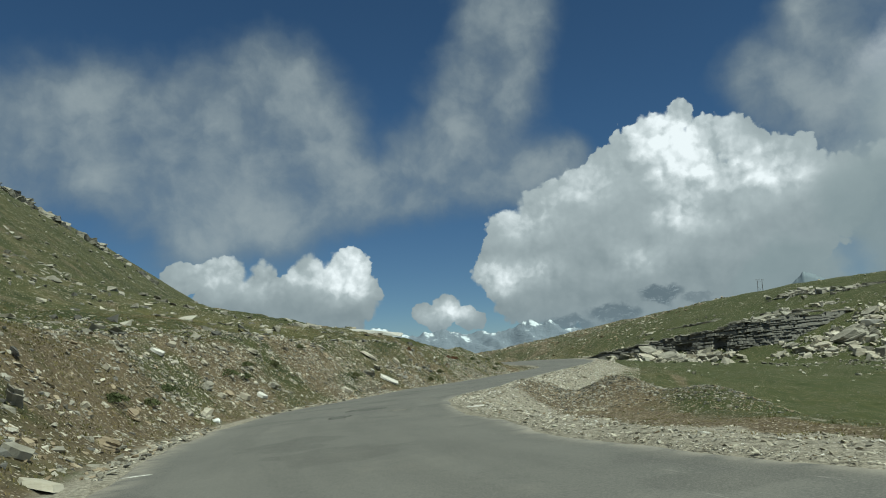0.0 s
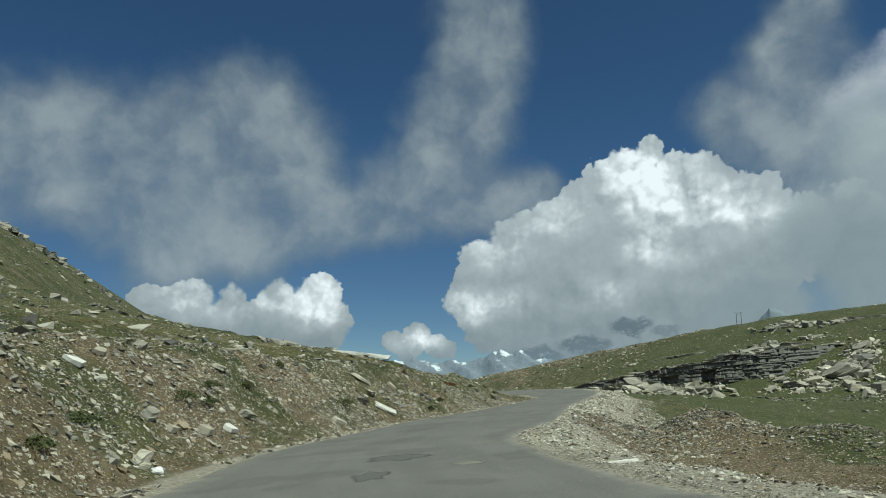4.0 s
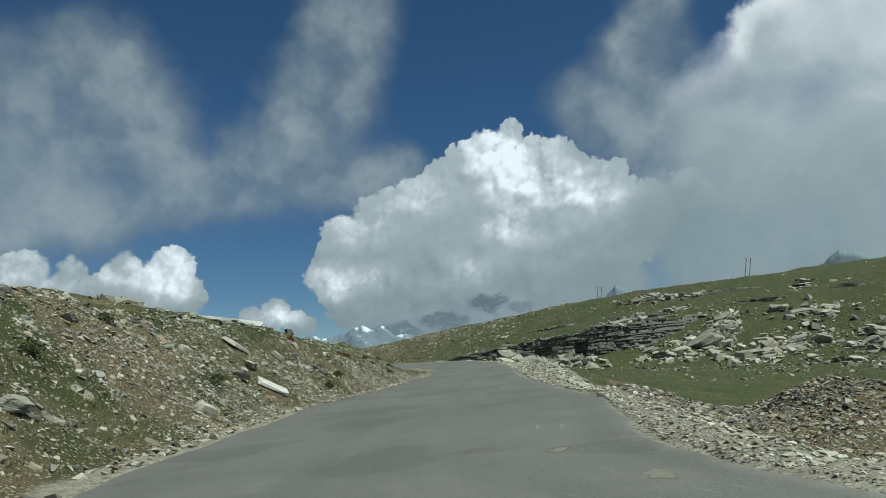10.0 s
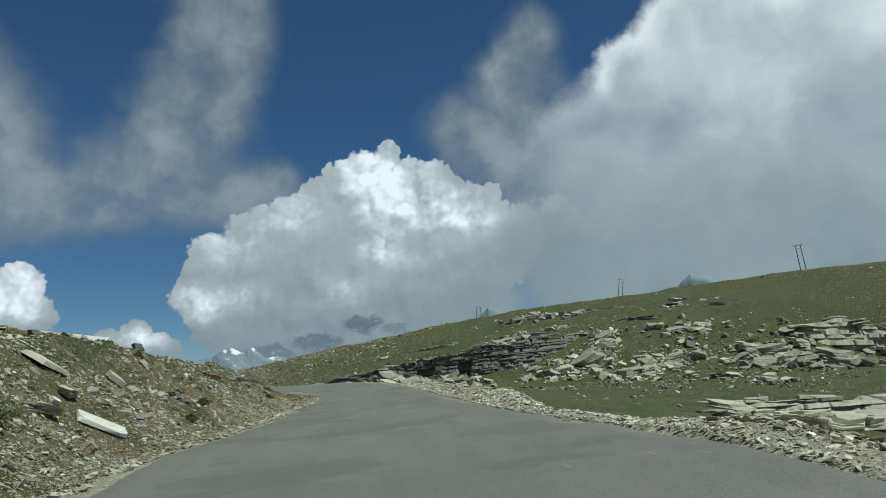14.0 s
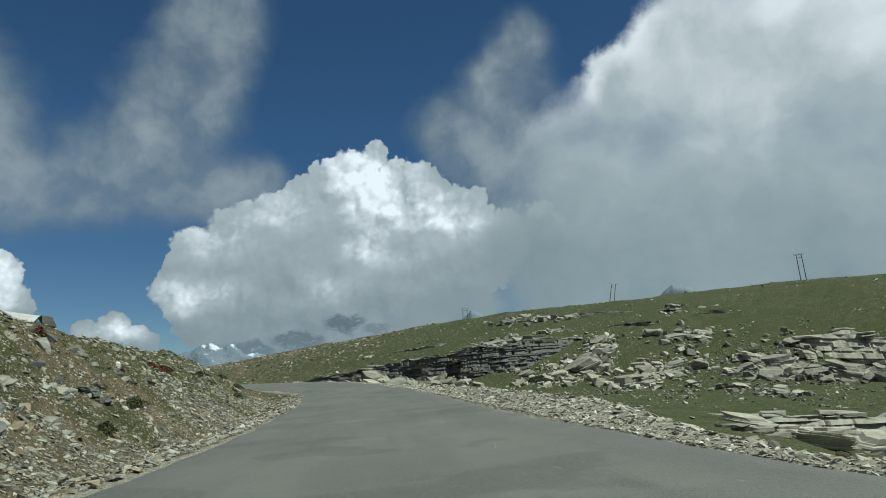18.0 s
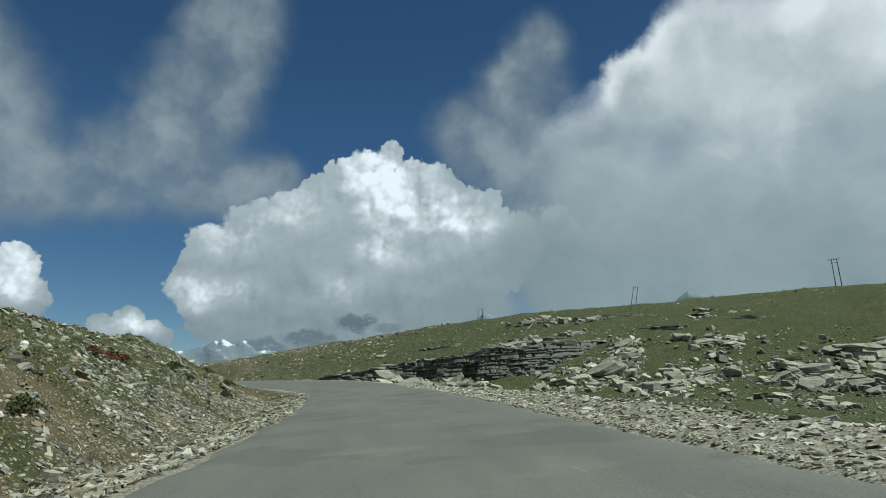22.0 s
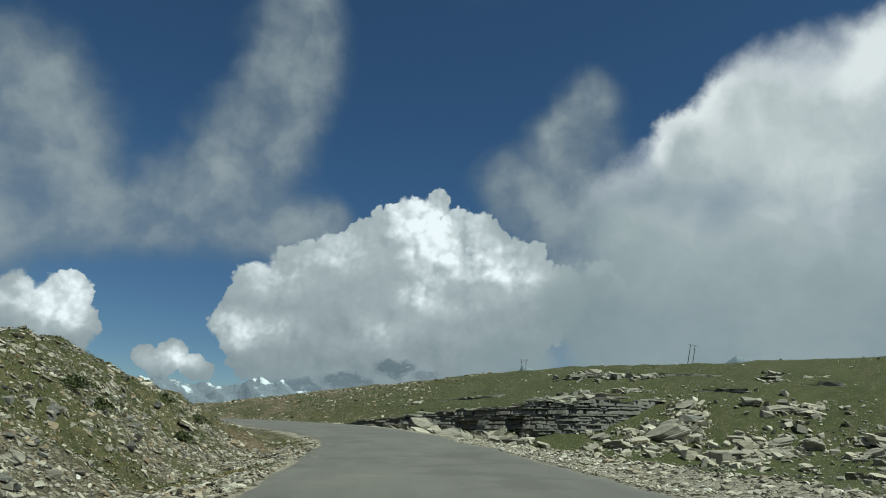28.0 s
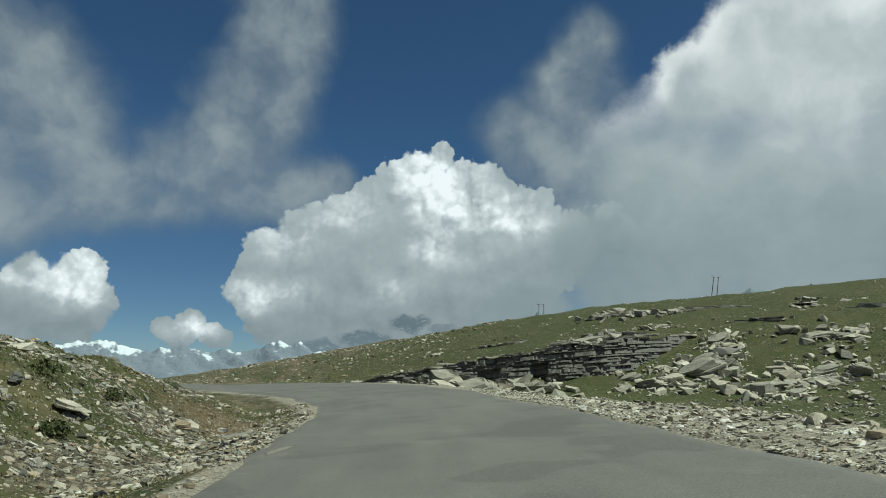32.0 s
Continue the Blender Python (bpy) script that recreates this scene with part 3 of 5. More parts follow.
def spread(a, b, fine, out_a, out_b, growth):
    """Coordinates that lie fine between a and b and widen outwards."""
    mid = np.arange(a, b, fine)
    lo, hi, g = [], [], fine
    v = a
    while v > out_a:
        g *= growth
        v -= g
        lo.append(v)
    v, g = mid[-1], fine
    while v < out_b:
        g *= growth
        v += g
        hi.append(v)
    return np.array(lo[::-1] + list(mid) + hi)


def sheet(name, xs, ys, zs, mat, attributes=()):
    """A grid as one mesh."""
    nx, ny = len(xs[0]), len(xs)
    me = bpy.data.meshes.new(name)
    co = np.stack([xs, ys, zs], -1).reshape(-1, 3)
    i = np.arange(nx * ny).reshape(ny, nx)
    quads = np.stack([i[:-1, :-1], i[:-1, 1:], i[1:, 1:], i[1:, :-1]], -1).reshape(-1, 4)
    fill_mesh(me, co, quads)
    me.polygons.foreach_set("use_smooth", np.ones(len(quads), bool))
    for key, values in attributes:
        me.attributes.new(key, "FLOAT", "POINT").data.foreach_set("value", np.asarray(values, np.float32).ravel())
    me.materials.append(mat)
    return new(name, me)


def fill_mesh(me, co, faces):
    k = faces.shape[1]
    me.vertices.add(len(co))
    me.vertices.foreach_set("co", np.asarray(co, np.float32).ravel())
    me.loops.add(faces.size)
    me.loops.foreach_set("vertex_index", faces.astype(np.int32).ravel())
    me.polygons.add(len(faces))
    me.polygons.foreach_set("loop_start", np.arange(0, faces.size, k, dtype=np.int32))
    me.update(calc_edges=True)


gx = spread(-20, 26, 0.34, -2600, 3200, 1.045)
gy = spread(-4, 105, 0.38, -900, 4600, 1.04)
GX, GY = np.meshgrid(gx, gy)
GZ = land_z(GX, GY)
DL, DR = off_left(GX, GY), off_right(GX, GY)
bare = np.where(DL > 0, np.interp(GY, [0, 12, 24, 50], [0.72, 0.66, 0.48, 0.34]) - 0.26 * step((DL - 4.5) / 7), 0.95 - 0.95 * step((DR - 2.5) / 4))
early = step((37 - GY) / 7) * (DR > 0)
bare = bare * (1 - early) + early * (1.0 - 0.9 * step((DR - 6.0) / 5))
bare = bare - 0.5 * np.exp(-((GX - 8.5) ** 2 + (GY - 31.5) ** 2) / 16)
bare = bare + np.where(DL > 0, 0.95, 0.6) * fbm(GX, GY, 4.0, 4, 40, 0.6) + np.where(DR > 25, -0.15, 0)
NORTH = 0.73 * GX - 0.68 * GY
bare = bare + np.where(DR > 8, (0.55 + 0.7 * fbm(GX, GY, 9.0, 4, 43)) * step((-NORTH - 120) / 80) + 0.12 * fbm(GX, GY, 40.0, 3, 41), 0)
gravel = np.where(DL > 0, 0.85 - step((DL - 0.1) / np.interp(GY, [0, 34, 46, 90, 100], [1.5, 1.4, 0.7, 0.7, 1.6])),
                  0.95 - step((DR - np.interp(GY, [0, 22, 30, 45, 75], [6.0, 4.0, 2.2, 2.4, 3.0])) / 2.5))
scree = step((fbm(GX, GY, 3.0, 3, 33) + 0.2) / 0.45) * np.interp(GY, [24, 40, 52], [0.0, 0.25, 0.8]) * (1 - 0.75 * step((DL - 2.0) / 4.0)) * (DL > 0)
gravel = np.where(np.maximum(DL, DR) > 0, gravel, 1.0)
mound = np.exp(-(((GX - 5.6) / 4.2) ** 2 + ((GY - 32.4) / 3.2) ** 2) ** 2) * (DR > 0.6)
gravel = gravel - 0.9 * mound
bare = bare + 0.5 * mound
lush = step((DR - 5) / 10) * (1 - 0.8 * step((-NORTH - 100) / 90))
track = np.exp(-((DR - 11.0 - 2.0 * fbm(GX * 0, GY, 18.0, 2, 77)) / 1.1) ** 2) * (GY > 24) * (GY < 90) * 0.5
ground = sheet("ground", GX, GY, GZ, MAT_GROUND, [("bare", bare + track), ("gravel", gravel), ("lush", lush), ("scree", scree)])
tagged(ground, "stony alpine slopes of thin olive grass and brown scree", "ground", kind="structure")

# ---- the road ----
ry = np.concatenate([np.arange(-45, 110, 0.4), np.arange(110, 300, 2.0)])
cols = np.linspace(0, 1, 29)
wob_l = 0.28 * fbm(ry, ry * 0 + 3, 1.6, 3, 7) + 0.3 * fbm(ry, ry * 0, 7.0, 2, 8)
wob_r = 0.22 * fbm(ry, ry * 0 + 9, 1.8, 3, 17) + 0.15 * fbm(ry, ry * 0, 6.0, 2, 18)
xl, xr = left_edge(ry) + wob_l, right_edge(ry) + wob_r
RX = xl[:, None] + (xr - xl)[:, None] * cols[None, :]
RY = np.repeat(ry[:, None], 29, 1)
RZ = road_z(RX, RY) + 0.02 + 0.035 * fbm(RX, RY, 4.0, 3, 31) - 0.12 * (np.abs(cols - 0.5)[None, :] > 0.499)
side = np.minimum(cols, 1 - cols)[None, :] * (xr - xl)[:, None]
road = sheet("road", RX, RY, RZ, MAT_ROAD, [("dust", (1 - step(side / np.where(cols[None, :] < 0.5, np.interp(RY, [12, 34], [0.9, 0.35]), np.interp(RY, [12, 30], [0.7, 0.35])))) * np.interp(RY, [12, 34], [1.0, 0.7])), ("across", np.tile(cols, (len(ry), 1)))])
tagged(road, "worn grey asphalt mountain road with dusty broken edges", "road", kind="structure")

# ---- stones ----
rng = np.random.default_rng(7)


def hull(points):
    """The convex hull of some points, as vertices and triangles."""
    bm = bmesh.new()
    vs = [bm.verts.new(p) for p in points]
    done = bmesh.ops.convex_hull(bm, input=vs)
    bmesh.ops.delete(bm, geom=[g for g in done["geom_interior"] if isinstance(g, bmesh.types.BMVert)], context="VERTS")
    bmesh.ops.triangulate(bm, faces=bm.faces)
    bmesh.ops.recalc_face_normals(bm, faces=bm.faces)
    bm.verts.index_update()
    v = np.array([x.co for x in bm.verts])
    f = np.array([[x.index for x in q.verts] for q in bm.faces])
    bm.free()
    return v, f


def shard(seed, corners=9, boxy=0.5):
    """A splinter of layered rock about one metre wide with its middle at the origin."""
    r = np.random.default_rng(seed)
    p = r.uniform(-1, 1, (corners, 3))
    p = np.sign(p) * np.abs(p) ** boxy * 0.5
    return hull([tuple(q) for q in p])


def block(seed, chips=12, jitter=0.13):
    """A split block: a rough box with knocked corners and edges, narrower at the top."""
    r = np.random.default_rng(seed)
    pts = []
    top = r.uniform(0.6, 1.0, 2)
    for a in (-0.5, 0.5):
        for b in (-0.5, 0.5):
            for c in (-0.5, 0.5):
                q = np.array([a * (top[0] if c > 0 else 1.0), b * (top[1] if c > 0 else 1.0), c])
                if r.random() < 0.5:
                    for axis in range(3):
                        w = q.copy()
                        w[axis] *= r.uniform(0.2, 0.75)
                        pts.append(w)
                else:
                    pts.append(q + r.uniform(-jitter, jitter * 0.3, 3) * np.sign(q))
    for _ in range(chips):
        q = r.uniform(-0.42, 0.42, 3)
        k = r.integers(3)
        q[k] = np.sign(q[k]) * r.uniform(0.42, 0.54)
        pts.append(q)
    return hull([tuple(q) for q in pts])


def plate(seed):
    """A split slab: an uneven flat outline with slanted sides."""
    r = np.random.default_rng(seed)
    n = int(r.integers(5, 8))
    a = np.sort(np.linspace(0, 2 * math.pi, n, endpoint=False) + r.uniform(-0.35, 0.35, n))
    k = r.uniform(0.75, 1.15, n)
    pts = []
    for h, g in ((-0.5, 1.0), (0.5, r.uniform(0.85, 1.0))):
        for t, q in zip(a, k):
            pts.append((math.cos(t) * q * g * 0.5, math.sin(t) * q * g * 0.5, h + r.uniform(-0.15, 0.15)))
    return hull(pts)


def bedded(seed, layers=5):
    """A split boulder of parallel beds with one broken outline, as one closed mesh about one metre wide."""
    r = np.random.default_rng(seed)
    n = int(r.integers(9, 13))
    a = np.sort(np.linspace(0, 2 * math.pi, n, endpoint=False) + r.uniform(-0.28, 0.28, n))
    k = 0.5 * (np.abs(np.cos(a - 0.4)) ** 6 + np.abs(np.sin(a - 0.4)) ** 6) ** (-1 / 6) + r.uniform(0.2, 0.55, n)
    cuts = np.r_[0, np.cumsum(r.uniform(0.3, 1.9, layers))]
    cuts = cuts / cuts[-1] - 0.5
    shear, tip = r.uniform(-0.3, 0.3, 2), r.uniform(-0.8, 0.8, 2)
    rings = []
    for q in range(layers):
        g = r.uniform(0.88, 1.0) * (1 - 0.26 * (q / layers))
        w = k * (1 + r.uniform(-0.10, 0.07, n))
        off = r.uniform(-0.03, 0.03, 2)
        for h in (cuts[q] + 0.004, cuts[q + 1] - 0.008):
            px = np.cos(a) * w * g * 0.5 + off[0] + shear[0] * h
            py = np.sin(a) * w * g * 0.5 + off[1] + shear[1] * h
            hz = h - (h + 0.5) * np.clip(px * tip[0] + py * tip[1], 0.0, 0.42) * 1.6
            rings.append(np.stack([px, py, hz + r.uniform(-0.01, 0.01, n)], 1))
    v = np.concatenate(rings)
    f = []
    for q in range(len(rings) - 1):
        for t in range(n):
            u = (t + 1) % n
            b0, b1, c0, c1 = q * n + t, q * n + u, q * n + n + t, q * n + n + u
            f += [(b0, b1, c1), (b0, c1, c0)]
    last = (len(rings) - 1) * n
    for t in range(1, n - 1):
        f += [(0, t + 1, t), (last, last + t, last + t + 1)]
    return v, np.array(f)


def bed_slab(seed):
    """One bed of a ledge: a long slab with a broken front and cut corners."""
    r = np.random.default_rng(seed)
    pts = []
    xs = np.r_[-0.5, np.sort(r.uniform(-0.4, 0.4, 3)), 0.5]
    for h in (-0.5, 0.5):
        for x in xs:
            edge = abs(x) > 0.45
            pts.append((x * r.uniform(0.9, 1.0), -0.5 + r.uniform(0.0, 0.16) + (r.uniform(0.05, 0.25) if edge else 0), h + r.uniform(-0.12, 0.12)))
        for x in (-0.5, 0.5):
            pts.append((x * r.uniform(0.85, 1.0), 0.5, h))
    return hull(pts)


def mesh_of(name, v, f, mat):
    me = bpy.data.meshes.new(name)
    fill_mesh(me, v, f)
    me.shade_flat()
    me.materials.append(mat)
    return me


MATS = {"grey": MAT_ROCK, "pale": MAT_PALE, "white": MAT_WHITE, "tan": MAT_TAN, "dark": MAT_DARK}
BLOCKS = {k: [mesh_of("stone_block", *block(100 + i), m) for i in range(9)] for k, m in MATS.items()}
ROUGH = {k: [mesh_of("rough_boulder", *shard(500 + i, 15, 0.36), m) for i in range(8)] for k, m in MATS.items()}
PLATES = {k: [mesh_of('stone_plate', *plate(700 + i), m) for i in range(9)] for k, m in MATS.items()}
BEDDED = {k: [mesh_of("bedded_boulder", *bedded(800 + i, 4 + i % 5), m) for i in range(10)] for k, m in MATS.items()}
SLABS = {k: [mesh_of("bed_slab", *bed_slab(900 + i), m) for i in range(12)] for k, m in MATS.items()}
SHARDS = [shard(300 + i, 9 + i % 4) for i in range(10)]
CHIPS = [shard(340 + i, 7, 0.45) for i in range(12)]
FLAKES = [plate(360 + i) for i in range(10)]


def ground_at(x, y):
    return float(land_z(x, y))


def slope_at(x, y, e=0.5):
    gx_, gy_ = (ground_at(x + e, y) - ground_at(x - e, y)) / (2 * e), (ground_at(x, y + e) - ground_at(x, y - e)) / (2 * e)
    return Vector((-gx_, -gy_, 1)).normalized()


def set_stone(name, x, y, size, colour, label, turn=0.0, tilt=0.5, kind="block", sink=0.25, lean=(0.0, 0.0), category="rock", group="", z=None):
    """One stone of the given size (length, depth, height) on the ground, turned, and laid along the slope by tilt (0 to 1)."""
    some = {"rough": ROUGH, "plate": PLATES, "bedded": BEDDED, "slab": SLABS}.get(kind, BLOCKS)[colour]
    me = some[int(abs(x * 7.3 + y * 3.1)) % len(some)]
    ob = new(name, me)
    up = Vector((0, 0, 1)).lerp(slope_at(x, y, max(0.4, size[0] / 2)), tilt).normalized()
    q = Vector((0, 0, 1)).rotation_difference(up) @ Euler((radians(lean[0]), radians(lean[1]), radians(turn))).to_quaternion()
    zz = ground_at(x, y) if z is None else z
    ob.matrix_basis = Matrix.LocRotScale(Vector((x, y, zz)) + up * size[2] * (0.5 - sink), q, Vector(size))
    return tagged(ob, label, category, group)


def along_road(y):
    """The turn, in degrees, of something that lies along the road's left edge."""
    return math.degrees(math.atan2(1.0, float(np.interp(y, fine_y, LEFT_SLOPE))))


# the stones of the cut bank that can be told apart: x, y, width, height, colour, kind of shape
FIRST_STONES = [
    (-7.72, 6.7, 1.2, 0.12, "pale", "flat"), (-8.54, 7.5, 0.66, 0.2, "grey", "flat"), (-10.24, 10.2, 0.68, 0.5, "grey", "block"), (-9.22, 12.1, 0.88, 0.36, "tan", "block"),
    (-11.89, 12.9, 0.5, 0.24, "dark", "jut"), (-10.66, 13.9, 0.34, 0.24, "pale", "block"), (-10.57, 16.5, 0.7, 0.36, "tan", "block"), (-12.4, 18.6, 0.5, 0.2, "pale", "flat"),
    (-10.39, 22.1, 0.52, 0.6, "pale", "block"), (-10.61, 23.2, 0.5, 0.3, "tan", "flat"), (-11.8, 24.1, 0.22, 0.2, "pale", "block"), (-13.15, 24.67, 0.75, 0.16, "white", "flat"),
    (-11.46, 25.36, 0.55, 0.42, "grey", "block"), (-11.03, 26.1, 0.6, 0.2, "pale", "flat"), (-13.24, 26.3, 0.62, 0.14, "pale", "flat"), (-11.06, 27, 0.58, 0.24, "tan", "block"),
    (-12.36, 27.8, 0.75, 0.1, "pale", "flat"), (-10.69, 28.1, 1.1, 0.22, "pale", "flat"),
]
MIDDLE_STONES = [
    (-11.28, 29.8, 0.5, 0.2, "pale", "flat"), (-10.33, 29.9, 1, 0.16, "white", "flat"), (-12.9, 31.5, 0.8, 0.2, "grey", "jut"), (-10.44, 32.4, 0.72, 0.36, "grey", "jut"),
    (-12.1, 34.8, 1.45, 0.26, "pale", "jut"), (-10.06, 37.1, 0.7, 0.24, "grey", "jut"), (-7.58, 39.4, 0.6, 0.15, "pale", "flat"), (-7.94, 41.7, 0.85, 0.24, "pale", "flat"),
    (-13.6, 42, 0.7, 0.22, "grey", "jut"), (-7.46, 42.9, 0.3, 0.2, "pale", "block"), (-11.4, 44, 0.9, 0.25, "grey", "jut"), (-4.81, 46, 0.38, 0.26, "tan", "block"),
    (-10.48, 46.3, 0.6, 0.2, "pale", "flat"), (-9.2, 47.5, 0.7, 0.2, "pale", "flat"), (-6.2, 48.4, 0.5, 0.45, "tan", "block"), (-7.31, 49.2, 1.2, 0.4, "grey", "jut"),
    (-7.14, 50.3, 0.45, 0.14, "white", "flat"), (-6.92, 51.3, 0.8, 0.38, "pale", "block"), (-7.6, 52.6, 2.3, 0.16, "pale", "flat"),
]
LAST_STONES = [
    (-9.6, 53.5, 1.2, 0.22, "grey", "jut"), (-5.78, 55.9, 1.5, 0.3, "pale", "flat"), (-8.4, 57, 1, 0.25, "dark", "jut"), (-2.66, 57.7, 0.4, 0.18, "pale", "flat"),
    (-1.39, 60.2, 0.45, 0.2, "pale", "flat"), (-3.43, 60.9, 0.95, 0.3, "dark", "jut"), (-2.16, 62.4, 0.68, 0.14, "grey", "flat"), (-3.8, 63.5, 1.05, 0.34, "grey", "jut"),
    (-1.42, 67.4, 0.5, 0.28, "tan", "block"), (1.39, 71.6, 0.5, 0.26, "grey", "block"), (2.32, 72.6, 0.18, 0.11, "white", "block"), (0.92, 74.9, 0.2, 0.18, "pale", "block"),
    (1.93, 77, 0.32, 0.14, "grey", "flat"), (3.05, 78.4, 0.5, 0.16, "grey", "flat"), (2.65, 78.9, 0.22, 0.3, "tan", "block"), (6.69, 79.3, 0.3, 0.12, "pale", "flat"),
    (4.35, 80.2, 0.22, 0.14, "white", "block"), (3.43, 83.2, 0.5, 0.18, "dark", "jut"), (4.36, 83.4, 0.95, 0.2, "pale", "jut"), (6.54, 88.4, 0.55, 0.3, "tan", "block"),
    (6.73, 88.9, 0.95, 0.14, "pale", "flat"), (8.53, 91, 0.4, 0.18, "tan", "block"), (7.77, 91.2, 0.42, 0.18, "white", "block"),
]
BANK_STONES = FIRST_STONES + MIDDLE_STONES + LAST_STONES
for bx, by, bw, bh, colour, shape in BANK_STONES:
    words = {"flat": "flat %s stone slab lying on the scree bank", "jut": "%s rock slab jutting from the scree bank",
             "block": "angular %s stone block on the scree bank"}[shape]
    tint = {"grey": "grey schist", "pale": "pale grey", "white": "whitish", "tan": "rusty tan", "dark": "dark schist"}[colour]
    deep = bw * {"flat": 0.5, "jut": 0.55, "block": 0.75}[shape]
    bh = bh * {"flat": 0.8, "jut": 0.72, "block": 0.75}[shape]
    set_stone("flat_rock" if shape != "block" else "angular_rock", bx, by, (bw, deep, bh), colour, words % tint, kind={"block": "bedded", "jut": "bedded", "flat": "plate"}[shape],
              turn=along_road(by) + (40 * math.sin(bx * 9 + by * 5)), tilt={"flat": 0.9, "jut": 0.45, "block": 0.6}[shape],
              lean=(5 * math.sin(by * 3.3), 5 * math.cos(bx * 4.1)), sink={"flat": 0.05, "jut": 0.02, "block": 0.2}[shape],
              category="rock", group="stones of the cut bank")

set_stone("white_rock", -5.95, 50.9, (1.6, 0.6, 0.12), "white", "long white stone slab sloping down the scree bank", turn=16, tilt=0.95, sink=-0.1, kind="slab")
set_stone("crest_rock", -10.2, 83.4, (7.2, 1.6, 0.5), "white", "long white flat rock ledge on the crest of the bank", turn=12, tilt=0.3, lean=(0, 3), sink=-0.3, z=4.4, kind="slab")
set_stone("crest_block", -10.1, 83.8, (4.4, 1.6, 1.0), "grey", "broken grey rock under the long white crest ledge", turn=12, tilt=0.2, sink=0.1, z=3.45, kind="bedded")
set_stone("grey_boulder", 5.64, 35.9, (0.8, 0.6, 0.72), "grey", "light grey angular boulder among the roadside rubble", turn=20, tilt=0.3, sink=0.55, kind="bedded")
set_stone("pale_rock", -0.75, 16.9, (0.5, 0.16, 0.04), "white", "thin whitish rock lying on the gravel verge", turn=15, tilt=0.6, sink=0.1)
set_stone("sunken_rock", 4.7, 37.3, (0.95, 0.6, 0.4), "tan", "brown-grey rock half sunk in the rubble", turn=70, tilt=0.5, sink=0.45, kind="rough")
for vx, vy, vw, vh, colour in ((8.9, 59.1, 0.2, 0.1, "white"), (8.4, 57.1, 0.22, 0.12, "pale"), (14.9, 75.2, 0.4, 0.2, "pale"), (14.2, 73.6, 0.3, 0.1, "tan"),
                               (15.95, 83.2, 0.3, 0.14, "white"), (16.5, 81.9, 0.3, 0.12, "pale"), (14.9, 78.3, 0.3, 0.12, "pale"), (6.9, 47.6, 0.4, 0.16, "pale"),
                               (6.3, 44.2, 0.3, 0.1, "pale"), (6.2, 31.5, 0.26, 0.18, "pale"),
                               (0.4, 22.4, 0.3, 0.14, "pale"), (3.0, 9.0, 0.24, 0.14, "white"), (9.0, 51.0, 0.5, 0.22, "pale"), (9.8, 50.2, 0.6, 0.2, "grey")):
    set_stone("verge_stone", vx, vy, (vw, vw * 0.7, vh), colour, "loose %s stone on the gravel verge" % {"white": "white", "pale": "pale grey", "tan": "rust-brown", "grey": "grey"}[colour],
              turn=vx * 37, tilt=0.6, sink=0.2, kind="rough", group="stones of the verge")

# boulders and slabs on the far slope, piles of slabs: x, y, width, height
TILTED_PILE = [
    (107.6, 189, 9.3, 4.4), (101.4, 190.1, 5.4, 3.2), (95.9, 189.9, 5.8, 3.1), (95.2, 195.8, 4.3, 1.9), (89.6, 189.9, 4.1, 2.6), (100.4, 184.5, 3.9, 2.6),
    (107.4, 186, 3.8, 2.4), (112, 187.9, 2.8, 2.2), (113.1, 185.7, 2.7, 2.7), (118.4, 192.2, 3.5, 1.7), (119.3, 197.3, 6.5, 2.1), (116.2, 187.6, 2.2, 2.2),
    (115.4, 197.4, 1.8, 1.2), (108.4, 195.5, 2.8, 2.3), (102.7, 194.8, 3.3, 2.2), (110.9, 190.9, 5.6, 2.8),
]
SLAB_PILE = [
    (109.8, 175.1, 9.8, 2.6), (114.9, 172.2, 6.2, 2.3), (119.7, 170, 5.8, 1.8), (119.8, 178.6, 3.3, 1.9), (123.2, 172.9, 5.4, 1.9), (121.2, 175.8, 3.3, 1.4),
    (111.2, 168.1, 4, 1.5), (106.7, 169.7, 3.5, 0.7), (127.5, 168, 3.3, 3.3), (124, 168.2, 1.9, 1.6), (116.9, 159.6, 3.2, 2.2), (104.5, 178.5, 1.5, 1),
    (136.6, 179.5, 3.8, 1.8), (141, 179.6, 4.8, 1.5),
]
CLIFF_PILE = [
    (67.3, 212.7, 9.5, 5.2), (61.1, 215.2, 7, 2.6), (75.2, 200.3, 8.6, 3.2), (60, 219.8, 3.6, 3), (64.1, 218.3, 4.4, 3.4), (70.7, 204.7, 4.2, 1.8), (62.7, 210.3, 4, 1.8), (74.4, 205.1, 4, 2.6), (80.7, 204.1, 3.6, 2), (57.8, 222.7, 3.6, 1.6),
    (74.5, 234.6, 5.6, 1.7), (84.5, 210, 3.5, 2), (76, 209.3, 3, 2), (65.6, 241.1, 4.6, 1.7), (68.6, 230, 4.3, 3.3), (78, 217.2, 4.1, 2.1),
]
